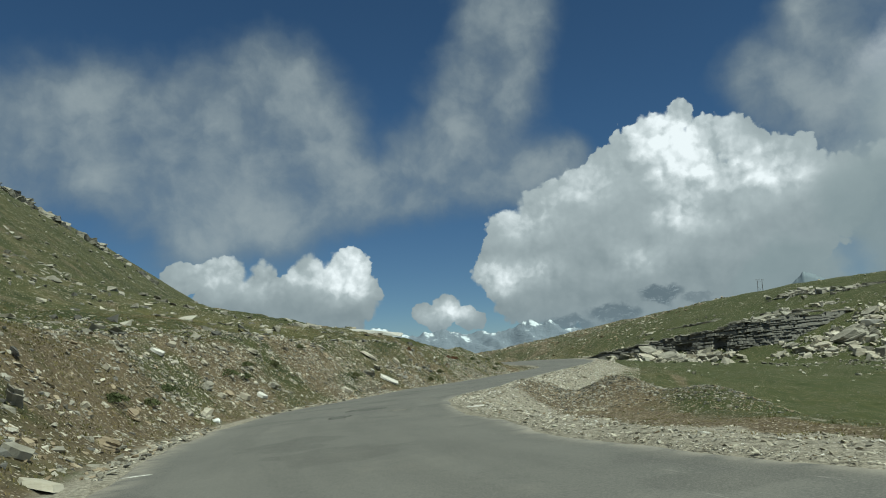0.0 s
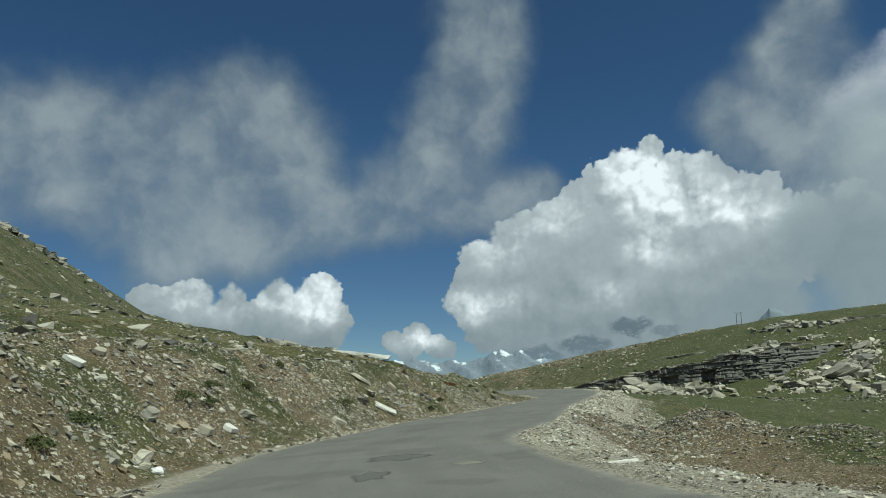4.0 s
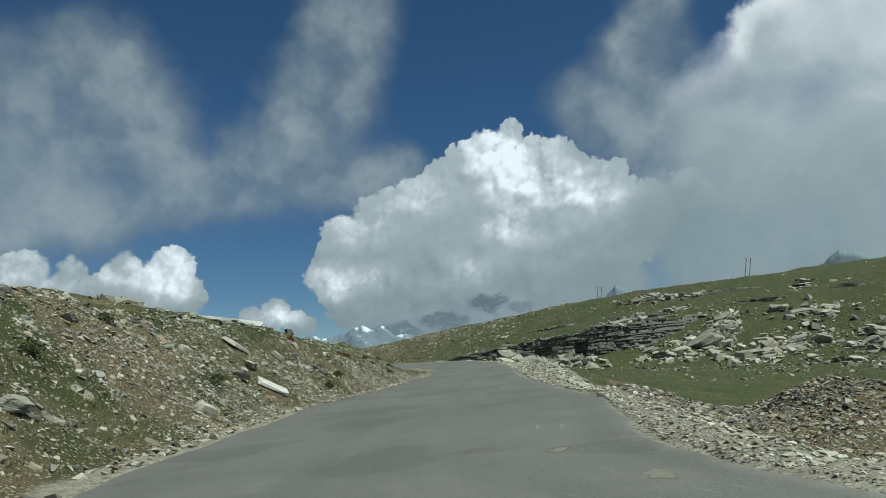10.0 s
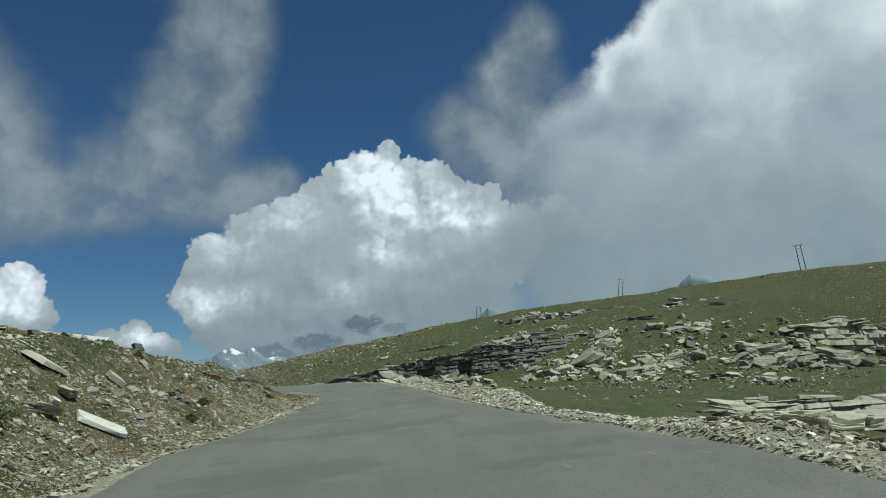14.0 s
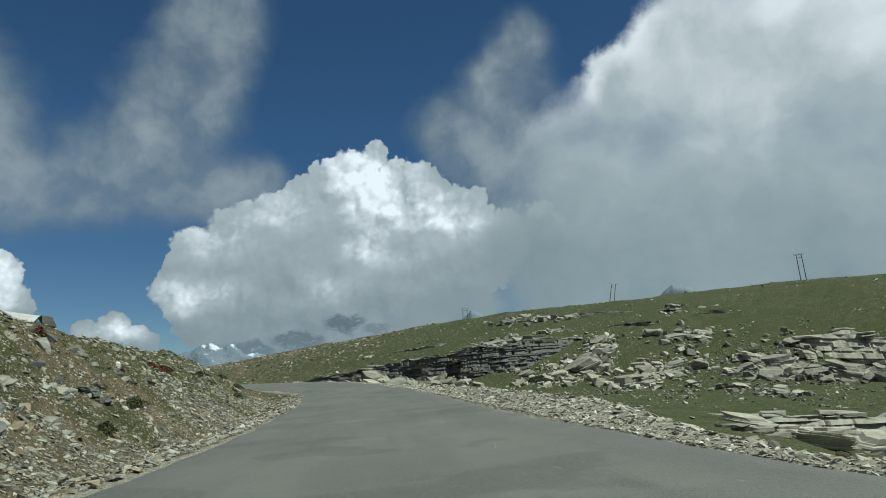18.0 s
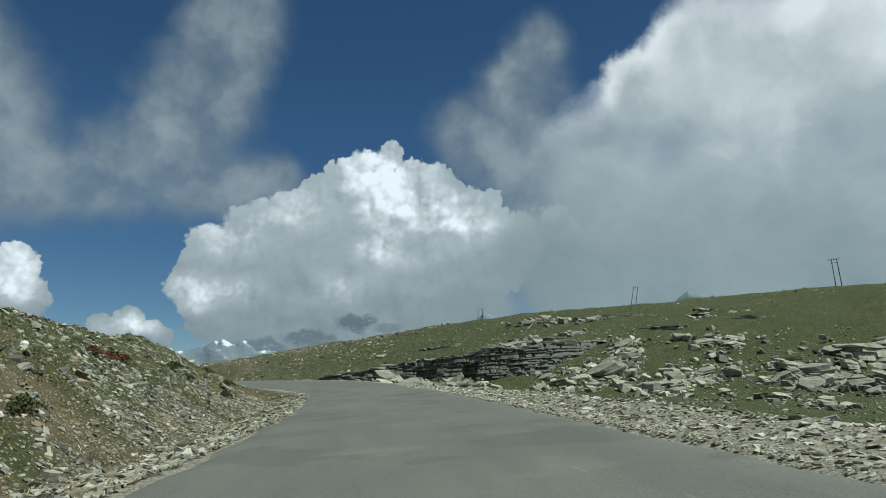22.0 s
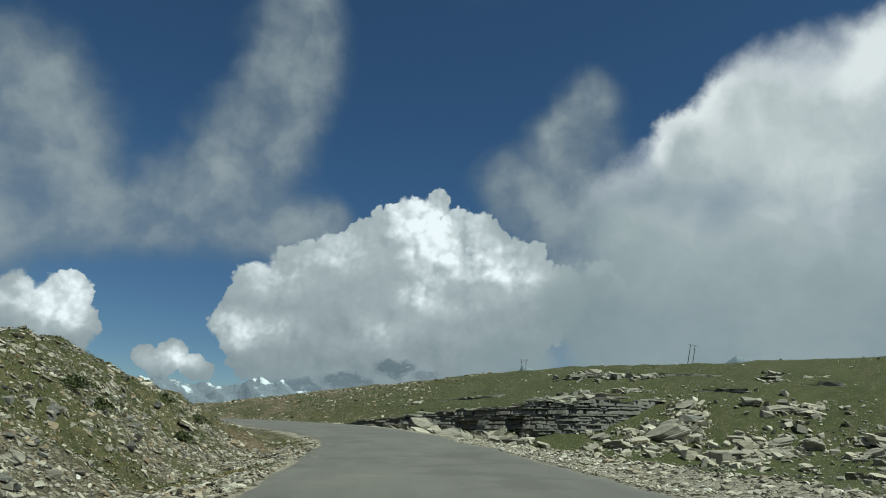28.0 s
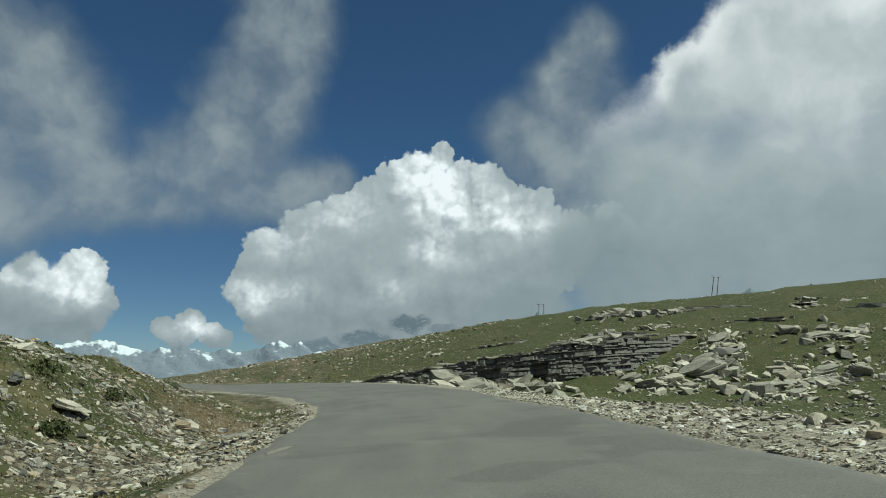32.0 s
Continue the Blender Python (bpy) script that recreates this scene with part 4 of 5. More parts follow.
EAST_PILE = [
    (138.4, 149.4, 11.1, 3.7), (140.6, 137.8, 10.8, 4.9), (139.2, 155.4, 9, 2.8), (137.7, 160.7, 7, 3.1), (129.7, 150.2, 7.2, 3.3), (112.3, 141.6, 4.1, 1.8),
    (109.7, 144.3, 3.2, 2.3), (110.7, 130.9, 4.5, 1.4), (113.3, 129.4, 3.4, 1.6), (109.5, 132.9, 2.2, 1), (117, 160.1, 2.9, 2.3), (127.4, 167.6, 4.5, 3.8),
    (149.2, 159, 6.5, 2.5), (146.4, 153.1, 4.9, 2.8), (132.9, 158.6, 4.1, 2.7), (129.2, 160.3, 4.1, 2), (137.4, 143.6, 7.9, 1.3), (154.1, 140.6, 4.2, 2.1),
]
LOOSE_STONES = [
    (138.4, 176.9, 4.3, 1.6), (151.8, 201.3, 5.4, 1), (134.1, 183.5, 8.2, 1.1), (141, 179.2, 3.5, 0.9), (99.4, 219.8, 9.3, 2.6), (115.6, 217.7, 3.9, 1.5),
    (119, 215.5, 3.2, 1.2), (96.2, 223.2, 4.8, 1.4), (104.9, 216.6, 3.6, 1.2), (135.1, 230.3, 5.7, 1.6), (77.8, 269.7, 4.1, 1.1), (124, 246, 9, 1.8),
    (131.5, 241, 8, 1.6), (112, 183.9, 2.8, 2.6), (117.3, 177.6, 3, 1.7), (108.3, 140.7, 2.3, 1.1), (122, 169.7, 2.5, 1.5), (111.8, 132.8, 2.8, 2.4),
]
FAR_STONES = [(*row, 1) for row in TILTED_PILE] + [(*row, 0) for row in SLAB_PILE + CLIFF_PILE + EAST_PILE + LOOSE_STONES]
for i, (fx, fy, fw, fh, leaning) in enumerate(FAR_STONES):
    colour = ("grey", "pale", "grey", "grey", "pale")[i % 5] if fw < 8 else "grey"
    flat = 0.62 + 0.1 * math.sin(i * 4.3)
    lean = (10 + 8 * math.sin(i * 1.9), -16 + 8 * math.sin(i * 3.1)) if leaning else (8 + 8 * math.sin(i * 1.9), 9 * math.sin(i * 3.1))
    set_stone("layered_boulder", fx, fy, (fw * 1.12, fw * 0.7, fh * flat), colour, ("large layered grey schist boulder on the grassy slope" if fw > 5 else "broken layered schist rock on the grassy slope"),
              turn=-43 + 16 * math.sin(i * 2.7), tilt=0.25, kind="plate" if fw < 3 and i % 2 else "bedded", lean=lean, sink=0.16,
              category="boulder", group="boulders of the far slope")
    # smaller slabs that lean on it
    for q in range(2 if fw > 4 else 1):
        a = i * 2.1 + q * 1.9
        gw = fw * (0.3 + 0.2 * lattice(i, q, 5))
        set_stone("broken_rock", fx + math.cos(a) * fw * 0.5, fy + math.sin(a) * fw * 0.5, (gw, gw * 0.7, gw * (0.2 + 0.25 * lattice(i, q, 6))), ("pale", "grey", "grey", "pale", "grey")[(i + q) % 5],
                  "angular broken slab beside a larger boulder", turn=a * 80, tilt=0.3, kind=("plate", "bedded", "plate")[(i + q) % 3], lean=(28 * math.sin(a * 3), 26 * math.cos(a * 5)), sink=0.15,
                  category="rock", group="broken slabs of the far slope")
set_stone("white_block", 116, 190.4, (5.4, 3.0, 1.3), "white", "white flat-topped rock block on the boulder pile", turn=-40, tilt=0.0, sink=0.1, kind="slab", category="boulder")


def ledge(name, line, label, colours, thick, length, depth=3.4, dip=0.0, back=0.22, ragged=0.9, recess=(), seed=1):
    """A rock face of level beds broken into slabs. line: along the slope, up the slope, height of the foot, height of the face."""
    r = np.random.default_rng(seed)
    lm, ln, lf, lh = np.array(line, float).T
    base = new(name)
    base.location = (0.733 * lm[0] + 0.683 * ln[0], -0.683 * lm[0] + 0.733 * ln[0], lf[0])
    tagged(base, label, "rock outcrop")
    mid = (lm[0] + lm[-1]) / 2
    low = (lf - dip * (lm - mid)).min() - 0.6
    high = (lf + lh - dip * (lm - mid)).max() + 0.5
    z, count = low, 0
    while z < high:
        th = r.uniform(*thick) * (1.7 if r.random() < 0.15 else 1.0)
        push = r.uniform(-0.7, 0.7) * ragged
        m = lm[0] - r.uniform(0, length[1])
        while m < lm[-1]:
            long = r.uniform(*length)
            c = m + long / 2
            m += long * r.uniform(0.82, 0.97)
            if not lm[0] < c < lm[-1]:
                continue
            here = z + th / 2 + dip * (c - mid)
            foot, tall = np.interp(c, lm, lf), np.interp(c, lm, lh)
            if here < foot - 0.5 - th or here > foot + tall * (1.02 + 0.3 * float(value_noise(c / 7.0, seed * 3.3, seed))):
                continue
            rel = max(here - foot, 0.0)
            n = np.interp(c, lm, ln) + back * rel + push + r.uniform(-0.5, 0.5) * ragged
            for ra, rb, share, deep in recess:
                if ra < c < rb and rel < share * tall:
                    n += deep
            strike = math.degrees(math.atan2(np.interp(c + 2, lm, ln) - np.interp(c - 2, lm, ln), 4.0))
            n += depth / 2
            key = colours[int(r.integers(len(colours)))]
            ob = new("rock_slab", SLABS[key][int(r.integers(12))])
            turn = Euler((radians(r.uniform(-3, 3)), radians(-math.degrees(math.atan(dip)) + r.uniform(-2.5, 2.5)), radians(-43 + strike + r.uniform(-9, 9))))
            spot = Vector((0.733 * c + 0.683 * n, -0.683 * c + 0.733 * n, here)) - base.location
            ob.matrix_basis = Matrix.LocRotScale(spot, turn.to_quaternion(), Vector((long, depth * r.uniform(0.8, 1.1), th * r.uniform(0.98, 1.16))))
            ob.parent = base
            count += 1
        z += th
    return count


def low_line(m0, n0, m1, n1, tall, sink=0.2):
    """A line for a small ledge that follows the ground."""
    rows = []
    for t in np.linspace(0, 1, 7):
        m, n = m0 + (m1 - m0) * t, n0 + (n1 - n0) * t
        rows.append((m, n, ground_at(0.733 * m + 0.683 * n, -0.683 * m + 0.733 * n) - sink, sink + tall * math.sin(0.25 + 2.64 * t)))
    return rows


def bedded_face(name, line, label, mat, thick, dip=0.0, back=0.2, ragged=0.5, recess=(), seed=1, block_at=7.0, step_m=0.3):
    """A rock face as one continuous stack of beds: each bed juts or draws back along its length, and joints break it into blocks."""
    r = np.random.default_rng(seed)
    lm, ln, lf, lh = np.array(line, float).T
    ms = np.arange(lm[0], lm[-1], step_m)
    foot, tall, at = np.interp(ms, lm, lf), np.interp(ms, lm, lh), np.interp(ms, lm, ln)
    mid = (lm[0] + lm[-1]) / 2
    lean = dip * (ms - mid)
    top = foot + tall * (1 + 0.16 * fbm(ms / 3.0, ms * 0 + seed, 1.0, 4, seed) + 0.10 * np.round(2 * fbm(ms / 4.0, ms * 0, 1.0, 2, seed + 4)))
    z = (foot - lean).min() - 1.0
    rows = []
    while z < (top - lean).max():
        th = r.uniform(*thick) * (2.2 if r.random() < 0.16 else 1.0)
        k = len(rows)
        joint = np.sort(r.uniform(lm[0], lm[-1], max(2, int((lm[-1] - lm[0]) / block_at))))
        cell = np.searchsorted(joint, ms)
        jut = r.uniform(-0.5, 0.5, len(joint) + 1)[cell] * 1.1 + r.uniform(-0.18, 0.18) + 0.8 * fbm(ms / 2.2, ms * 0 + k * 3.7, 1.0, 3, seed)
        gap = np.min(np.abs(ms[:, None] - joint[None, :]), axis=1) < step_m * 0.6
        for zz, slot in ((z, 0.0), (z + th * 0.9, 0.0), (z + th * 0.93, 0.14), (z + th, 0.14)):
            h = np.clip(zz + lean + 0.05 * fbm(ms / 1.5, ms * 0 + k, 1.0, 2, seed + 2), foot - 0.7, top)
            rel = np.clip((h - foot) / np.maximum(tall, 0.3), 0, 1)
            n = at + back * np.maximum(h - foot, 0) + ragged * jut + slot * ragged + np.where(gap, 0.5 * ragged, 0.0)
            for ra, rb, share, deep in recess:
                n = n + deep * step((ms - ra) / 1.2) * step((rb - ms) / 1.2) * np.where(rel < share, 1.0, 0.0)
            rows.append(np.stack([0.733 * ms + 0.683 * n, -0.683 * ms + 0.733 * n, h], 1))
        z += th
    for away, drop in ((1.0, 0.0), (4.0, 0.15), (9.0, 1.2)):
        n = at + back * tall + away
        rows.append(np.stack([0.733 * ms + 0.683 * n, -0.683 * ms + 0.733 * n, top - drop + 0.1 * fbm(ms / 2.0, ms * 0 + away, 1.0, 3, seed)], 1))
    co = np.array(rows)
    w, hgt = len(ms), len(rows)
    i = np.arange(w * hgt).reshape(hgt, w)
    quads = np.stack([i[:-1, :-1], i[:-1, 1:], i[1:, 1:], i[1:, :-1]], -1).reshape(-1, 4)
    base = new(name)
    base.location = tuple(co[0, 0])
    tagged(base, label, "rock outcrop")
    face = new("rock_face", mesh_of("rock_face", co.reshape(-1, 3) - co[0, 0], quads, mat))
    face.parent = base
    return base, ms, at + back * tall, top


def cap_slabs(base, ms, at, top, count, sizes, colours, seed, overhang=0.8):
    """Loose beds that jut over the top of a face."""
    r = np.random.default_rng(seed)
    for q in range(count):
        c = int(r.integers(3, len(ms) - 3))
        long = r.uniform(*sizes)
        n = at[c] + r.uniform(-overhang, 1.6) + 0.25 * long
        ob = new("rock_slab", SLABS[colours[q % len(colours)]][int(r.integers(12))])
        spot = Vector((0.733 * ms[c] + 0.683 * n, -0.683 * ms[c] + 0.733 * n, top[c] + r.uniform(-0.15, 0.25))) - base.location
        turn = Euler((radians(r.uniform(-5, 5)), radians(r.uniform(-6, 3)), radians(-43 + r.uniform(-14, 14))))
        ob.matrix_basis = Matrix.LocRotScale(spot, turn.to_quaternion(), Vector((long, long * r.uniform(0.4, 0.7), r.uniform(0.25, 0.6))))
        ob.parent = base


cap_slabs(*bedded_face("layered_cliff", CLIFF, "long grey layered schist cliff with overhanging ledges across the slope", MAT_CLIFF, (0.13, 0.42), 0.065, 0.42, 0.95,
                       [(-101, -94, 0.55, 1.8), (-87, -82, 0.6, 2.2)], 3, 2.6), 60, (1.8, 6.5), ["grey", "pale", "grey", "grey"], 31)
cap_slabs(*bedded_face("hollow_ledge", HOLLOW_LEDGE, "pale grey stepped rock ledge in the grassy hollow", MAT_ROCK, (0.3, 0.9), 0.03, 1.5, 1.1, (), 8, 7.0), 12, (2.5, 6.5), ["pale", "grey"], 32)
cap_slabs(*bedded_face("bedded_outcrop", BIG_LEDGE, "massive grey bedded outcrop above the boulder field", MAT_PALE, (0.4, 1.3), -0.05, 0.85, 1.0, (), 9, 5.0), 12, (3.0, 7.5), ["grey", "pale", "grey"], 33, 1.6)
# the largest slabs below the outcrop and in the hollow
for x_, y_, w_, d_, h_, key, turn_ in ((137.0, 150.0, 10.4, 5.0, 2.6, "pale", -40), (139.5, 138.2, 9.6, 5.6, 3.8, "grey", -28), (139.5, 156.0, 8.6, 4.0, 2.4, "grey", -50),
                                       (81.5, 101.5, 9.0, 4.2, 2.2, "pale", -36), (80.8, 113.0, 8.8, 3.2, 1.5, "pale", -42), (90.5, 101.6, 6.4, 4.2, 2.8, "pale", -45)):
    set_stone("massive_slab", x_, y_, (w_, d_, h_), key, "massive pale grey bedded slab resting in the grass", turn=turn_, tilt=0.15, kind="bedded", lean=(3 * math.sin(x_), 4 * math.cos(y_)),
              sink=0.1, category="boulder", group="boulders of the far slope")
# large split blocks fallen from the cliff
for m_, n_, w_, h_, key in ((-106, 208.5, 8.5, 4.6, "grey"), (-98, 206.0, 4.2, 2.0, "pale"), (-86.5, 203.5, 7.4, 3.2, "pale"), (-82.5, 203.0, 4.2, 2.0, "grey"), (-112, 209.5, 5.0, 2.4, "pale"), (-90.5, 204.0, 4.2, 2.4, "grey"), (-116, 210.0, 5.4, 2.2, "grey"),
                            (-121, 209.5, 5.0, 1.8, "pale"), (-127, 208.0, 5.5, 1.5, "grey"), (-102, 206.5, 4.8, 2.6, "pale"), (-109, 206.5, 3.6, 1.6, "grey"), (-94, 205.0, 3.2, 1.6, "pale"), (-79, 204.0, 3.4, 1.4, "pale")):
    set_stone("layered_boulder", 0.733 * m_ + 0.683 * n_, -0.683 * m_ + 0.733 * n_, (w_, w_ * 0.7, h_), key, "big layered block fallen from the schist cliff", turn=-43 + 9 * math.sin(m_), tilt=0.2,
              kind="bedded", lean=(6 * math.sin(m_ * 3), 7 * math.cos(m_ * 2)), sink=0.15, category="boulder", group="boulders of the far slope")
for m0, n0, m1, n1, tall, shade in ((-118, 247, -96, 243, 1.3, "grey"), (-62, 262, -38, 258, 0.9, "grey"), (-88, 262, -64, 262, 0.9, "grey"), (-100, 222, -84, 222, 1.5, "pale"),
                                    (-44, 236, -30, 232, 1.2, "dark"), (-76, 226, -62, 229, 1.6, "grey"), (-22, 240, -8, 240, 0.9, "dark"),
                                    (22, 190, 40, 188, 1.5, "grey"), (-150, 232, -128, 228, 1.0, "pale"), (-22, 122, -2, 136, 1.5, "pale"), (-14, 137, 6, 141, 1.9, "pale")):
    ledge("low_ledge", low_line(m0, n0, m1, n1, tall), "low %s rock ledge breaking through the grass" % {"grey": "grey", "dark": "dark", "pale": "pale"}[shade], [shade, shade, "grey"], (0.25, 0.5), (2.0, 6.0), 2.5, 0.0, 0.8, 0.8, (), int(300 + m0))


def hill_crag(x, y, wide, tall, seed):
    """A craggy rib on the left hillside: tilted slabs in a heap."""
    r = np.random.default_rng(seed)
    base = new("hill_crag")
    base.location = (x, y, ground_at(x, y))
    tagged(base, "craggy grey rock rib on the steep hillside", "rock outcrop")
    for i in range(14):
        u, v = r.uniform(-0.5, 0.5) * wide, r.uniform(-0.25, 0.25) * wide
        s = r.uniform(0.3, 0.8) * tall * 2
        ob = new("rock_slab", BEDDED[("grey", "dark", "grey")[i % 3]][int(r.integers(10))])
        px, py = x + 0.64 * u - 0.77 * v, y + 0.77 * u + 0.64 * v
        turn = Euler((radians(r.uniform(-20, 20)), radians(r.uniform(-20, 20)), r.uniform(0, 6.28)))
        ob.matrix_basis = Matrix.LocRotScale(Vector((px, py, ground_at(px, py) + s * 0.1)) - base.location, turn.to_quaternion(), Vector((s * 1.6, s, s * 0.7)))
        ob.parent = base


for hx_, hy_, hw_, ht_ in ((-150, 242, 12, 3.2), (-142, 249, 10, 2.6), (-128, 256, 14, 2.4), (-118, 268, 12, 2.0), (-158, 232, 10, 2.6)):
    hill_crag(hx_, hy_, hw_, ht_, int(hx_ + 400))


def shale_rib(y0, y1, d0, d1, count, small, large, seed, label):
    """Shale that breaks out of the cut bank: tilted thin slabs in a row, one behind another."""
    r = np.random.default_rng(seed)
    ym = (y0 + y1) / 2
    lean_ = math.sqrt(1 + float(np.interp(ym, fine_y, LEFT_SLOPE)) ** 2)
    xm = float(left_edge(ym)) - (d0 + d1) / 2 * lean_
    base = new("shale_outcrop")
    base.location = (xm, ym, ground_at(xm, ym))
    tagged(base, label, "rock outcrop")
    for i in range(count):
        y = r.uniform(y0, y1)
        x = float(left_edge(y)) - r.uniform(d0, d1) * lean_
        w = small * (large / small) ** (r.random() ** 1.6)
        ob = new("rock_slab", (BEDDED if i % 3 else SLABS)[("grey", "dark", "grey", "tan", "dark")[i % 5]][int(r.integers(10))])
        turn = Euler((radians(r.uniform(-14, 22)), radians(r.uniform(-26, 6)), radians(along_road(y) + r.uniform(-35, 35))))
        tall = w * r.uniform(0.16, 0.34)
        ob.matrix_basis = Matrix.LocRotScale(Vector((x, y, ground_at(x, y) + tall * 0.02)) - base.location, turn.to_quaternion(), Vector((w, w * r.uniform(0.5, 0.8), tall)))
        ob.parent = base


shale_rib(58.5, 68.5, 4.2, 5.7, 110, 0.16, 0.62, 501, "jagged grey shale outcrop along the top of the cut bank")
shale_rib(68.5, 76.0, 4.2, 5.4, 50, 0.14, 0.5, 502, "broken shale band below the grassy bank top")
shale_rib(51.0, 57.0, 3.4, 5.0, 34, 0.2, 0.75, 503, "weathered grey rock breaking out of the cut bank")
shale_rib(76.5, 88.0, 3.8, 5.0, 44, 0.14, 0.5, 504, "thin shale ledges below the grassy bank top")
shale_rib(30.0, 48.0, 4.4, 6.4, 46, 0.2, 0.7, 505, "low shale ledges on the mossy bank")


# ---- rubble, too much to count ----
def rubble(name, xs, ys, sizes, mat, label, flat=(0.25, 0.6), lift=0.1, seed=1, shapes=None):
    """Many loose stones as one mesh."""
    r = np.random.default_rng(seed)
    zs = land_z(xs, ys)
    ex = (land_z(xs + 0.3, ys) - land_z(xs - 0.3, ys)) / 0.6
    ey = (land_z(xs, ys + 0.3) - land_z(xs, ys - 0.3)) / 0.6
    vs, fs, base = [], [], 0
    shapes = shapes or SHARDS
    kind = r.integers(len(shapes), size=len(xs))
    for k, (v, f) in enumerate(shapes):
        w = np.where(kind == k)[0]
        if not len(w):
            continue
        n = len(w)
        s = sizes[w][:, None] * np.stack([np.ones(n), r.uniform(0.5, 0.9, n), r.uniform(*flat, n)], 1)
        p = v[None] * s[:, None, :]
        for axis, spread_ in ((0, 0.4), (1, 0.4), (2, math.pi)):
            a = r.uniform(-spread_, spread_, n)
            c, d = np.cos(a)[:, None], np.sin(a)[:, None]
            i, j = [(1, 2), (2, 0), (0, 1)][axis]
            pi_, pj = p[..., i] * c - p[..., j] * d, p[..., i] * d + p[..., j] * c
            p[..., i], p[..., j] = pi_, pj
        p[..., 2] += 0.35 * (p[..., 0] * ex[w][:, None] + p[..., 1] * ey[w][:, None])
        p += np.stack([xs[w], ys[w], zs[w] + lift * s[:, 2]], 1)[:, None, :]
        vs.append(p.reshape(-1, 3))
        fs.append((f[None] + (base + np.arange(n) * len(v))[:, None, None]).reshape(-1, 3))
        base += n * len(v)
    ob = new(name, mesh_of(name, np.concatenate(vs), np.concatenate(fs), mat))
    return tagged(ob, label, "rubble", kind="stuff")


def bank_points(n, y0, y1, d0, d1, power, seed):
    r = np.random.default_rng(seed)
    y = r.uniform(y0, y1, n)
    d = d0 + (d1 - d0) * r.random(n) ** power
    x = left_edge(y) - d * np.sqrt(1 + np.interp(y, fine_y, LEFT_SLOPE) ** 2)
    keep = fbm(x, y, 3.0, 3, 33) + 0.1 * fbm(x, y, 1.0, 2, seed) + 0.12 > r.uniform(-0.3, 0.35, n)
    return x[keep], y[keep]


def verge_points(n, y0, y1, d0, d1, power, seed):
    r = np.random.default_rng(seed)
    y = r.uniform(y0, y1, n)
    d = d0 + (d1 - d0) * r.random(n) ** power
    return right_edge(y) + d * np.sqrt(1 + np.interp(y, fine_y, RIGHT_SLOPE) ** 2), y


def sizes_for(n, small, large, seed):
    r = np.random.default_rng(seed)
    return small * (large / small) ** (r.random(n) ** 2.2)


for i, (key, count, lo, hi) in enumerate((("tan", 14000, 0.04, 0.26), ("grey", 26000, 0.04, 0.30), ("pale", 24000, 0.04, 0.26), ("dark", 5000, 0.04, 0.26))):
    x, y = bank_points(count, 2, 100, 0.1, 11.0, 1.35, 50 + i)
    rubble("bank_scree", x, y, sizes_for(len(x), lo, hi, 60 + i), MATS[key], {"tan": "rusty tan scree on the cut bank", "grey": "grey schist scree on the cut bank",
           "pale": "pale stone chips on the cut bank", "dark": "dark schist chips on the cut bank"}[key], seed=70 + i)
for i, (key, count) in enumerate((("grey", 34000), ("pale", 22000))):
    x, y = bank_points(count, 22, 100, 0.3, 9.0, 1.1, 150 + i)
    rubble("fine_scree", x, y, sizes_for(len(x), 0.03, 0.13, 160 + i), MATS[key], "fine %s scree between the bank stones" % key, (0.2, 0.5), seed=170 + i, shapes=CHIPS)
for i, (key, count) in enumerate((("grey", 7000), ("tan", 5000), ("pale", 3500))):
    x, y = bank_points(count, 40, 100, 0.05, 6.0, 1.3, 180 + i)
    rubble("flat_scree", x, y, sizes_for(len(x), 0.06, 0.21, 185 + i), MATS[key], "flat %s schist flakes lying on the cut bank" % key, (0.10, 0.22), lift=0.3, seed=190 + i, shapes=FLAKES)
for i, (key, count, lo, hi) in enumerate((("pale", 36000, 0.03, 0.20), ("grey", 22000, 0.03, 0.21), ("tan", 4000, 0.03, 0.16), ("white", 11000, 0.03, 0.19))):
    x, y = verge_points(count, -4, 104, 0.0, 6.0, 1.7, 80 + i)
    size = sizes_for(len(x), lo, hi, 90 + i)
    size = size * np.interp(y, [20, 31, 37, 60], [1.0, 1.0, 1.4, 1.2])
    size = size * (0.5 + 0.5 * np.clip(off_right(x, y) / 0.9, 0, 1))
    if key in ("pale", "white"):
        inside = ((x - 5.6) / 4.2) ** 2 + ((y - 32.4) / 3.2) ** 2 < 1.1
        sparse = ~inside | (off_right(x, y) < 0.8) | (np.random.default_rng(95 + i).random(len(x)) < 0.25)
        x, y, size = x[sparse], y[sparse], size[sparse]
    size = np.where(y < 22, np.minimum(size, 0.04 + 0.06 * (size > 0.1)), size)
    rubble("verge_rubble", x, y, size, MATS[key], "loose %s rubble along the road verge" % key, (0.16, 0.42), seed=100 + i, shapes=CHIPS if i % 2 else None)


r_ = np.random.default_rng(110)
for key, count in (("grey", 3600), ("tan", 1500), ("dark", 1600)):
    mound = r_.integers(3, size=count)
    cx, cy = np.array([7.0, 11.0, 4.6])[mound], np.array([32.6, 29.5, 32.6])[mound]
    x, y = cx + r_.normal(0, 1.6, count), cy + r_.normal(0, 1.6, count)
    ok = off_right(x, y) > 0.5
    rubble("heap_rubble", x[ok], y[ok], sizes_for(int(ok.sum()), 0.05, 0.20, 111), MATS[key], "%s stones of the dumped rubble heap" % key, (0.3, 0.6), seed=112)


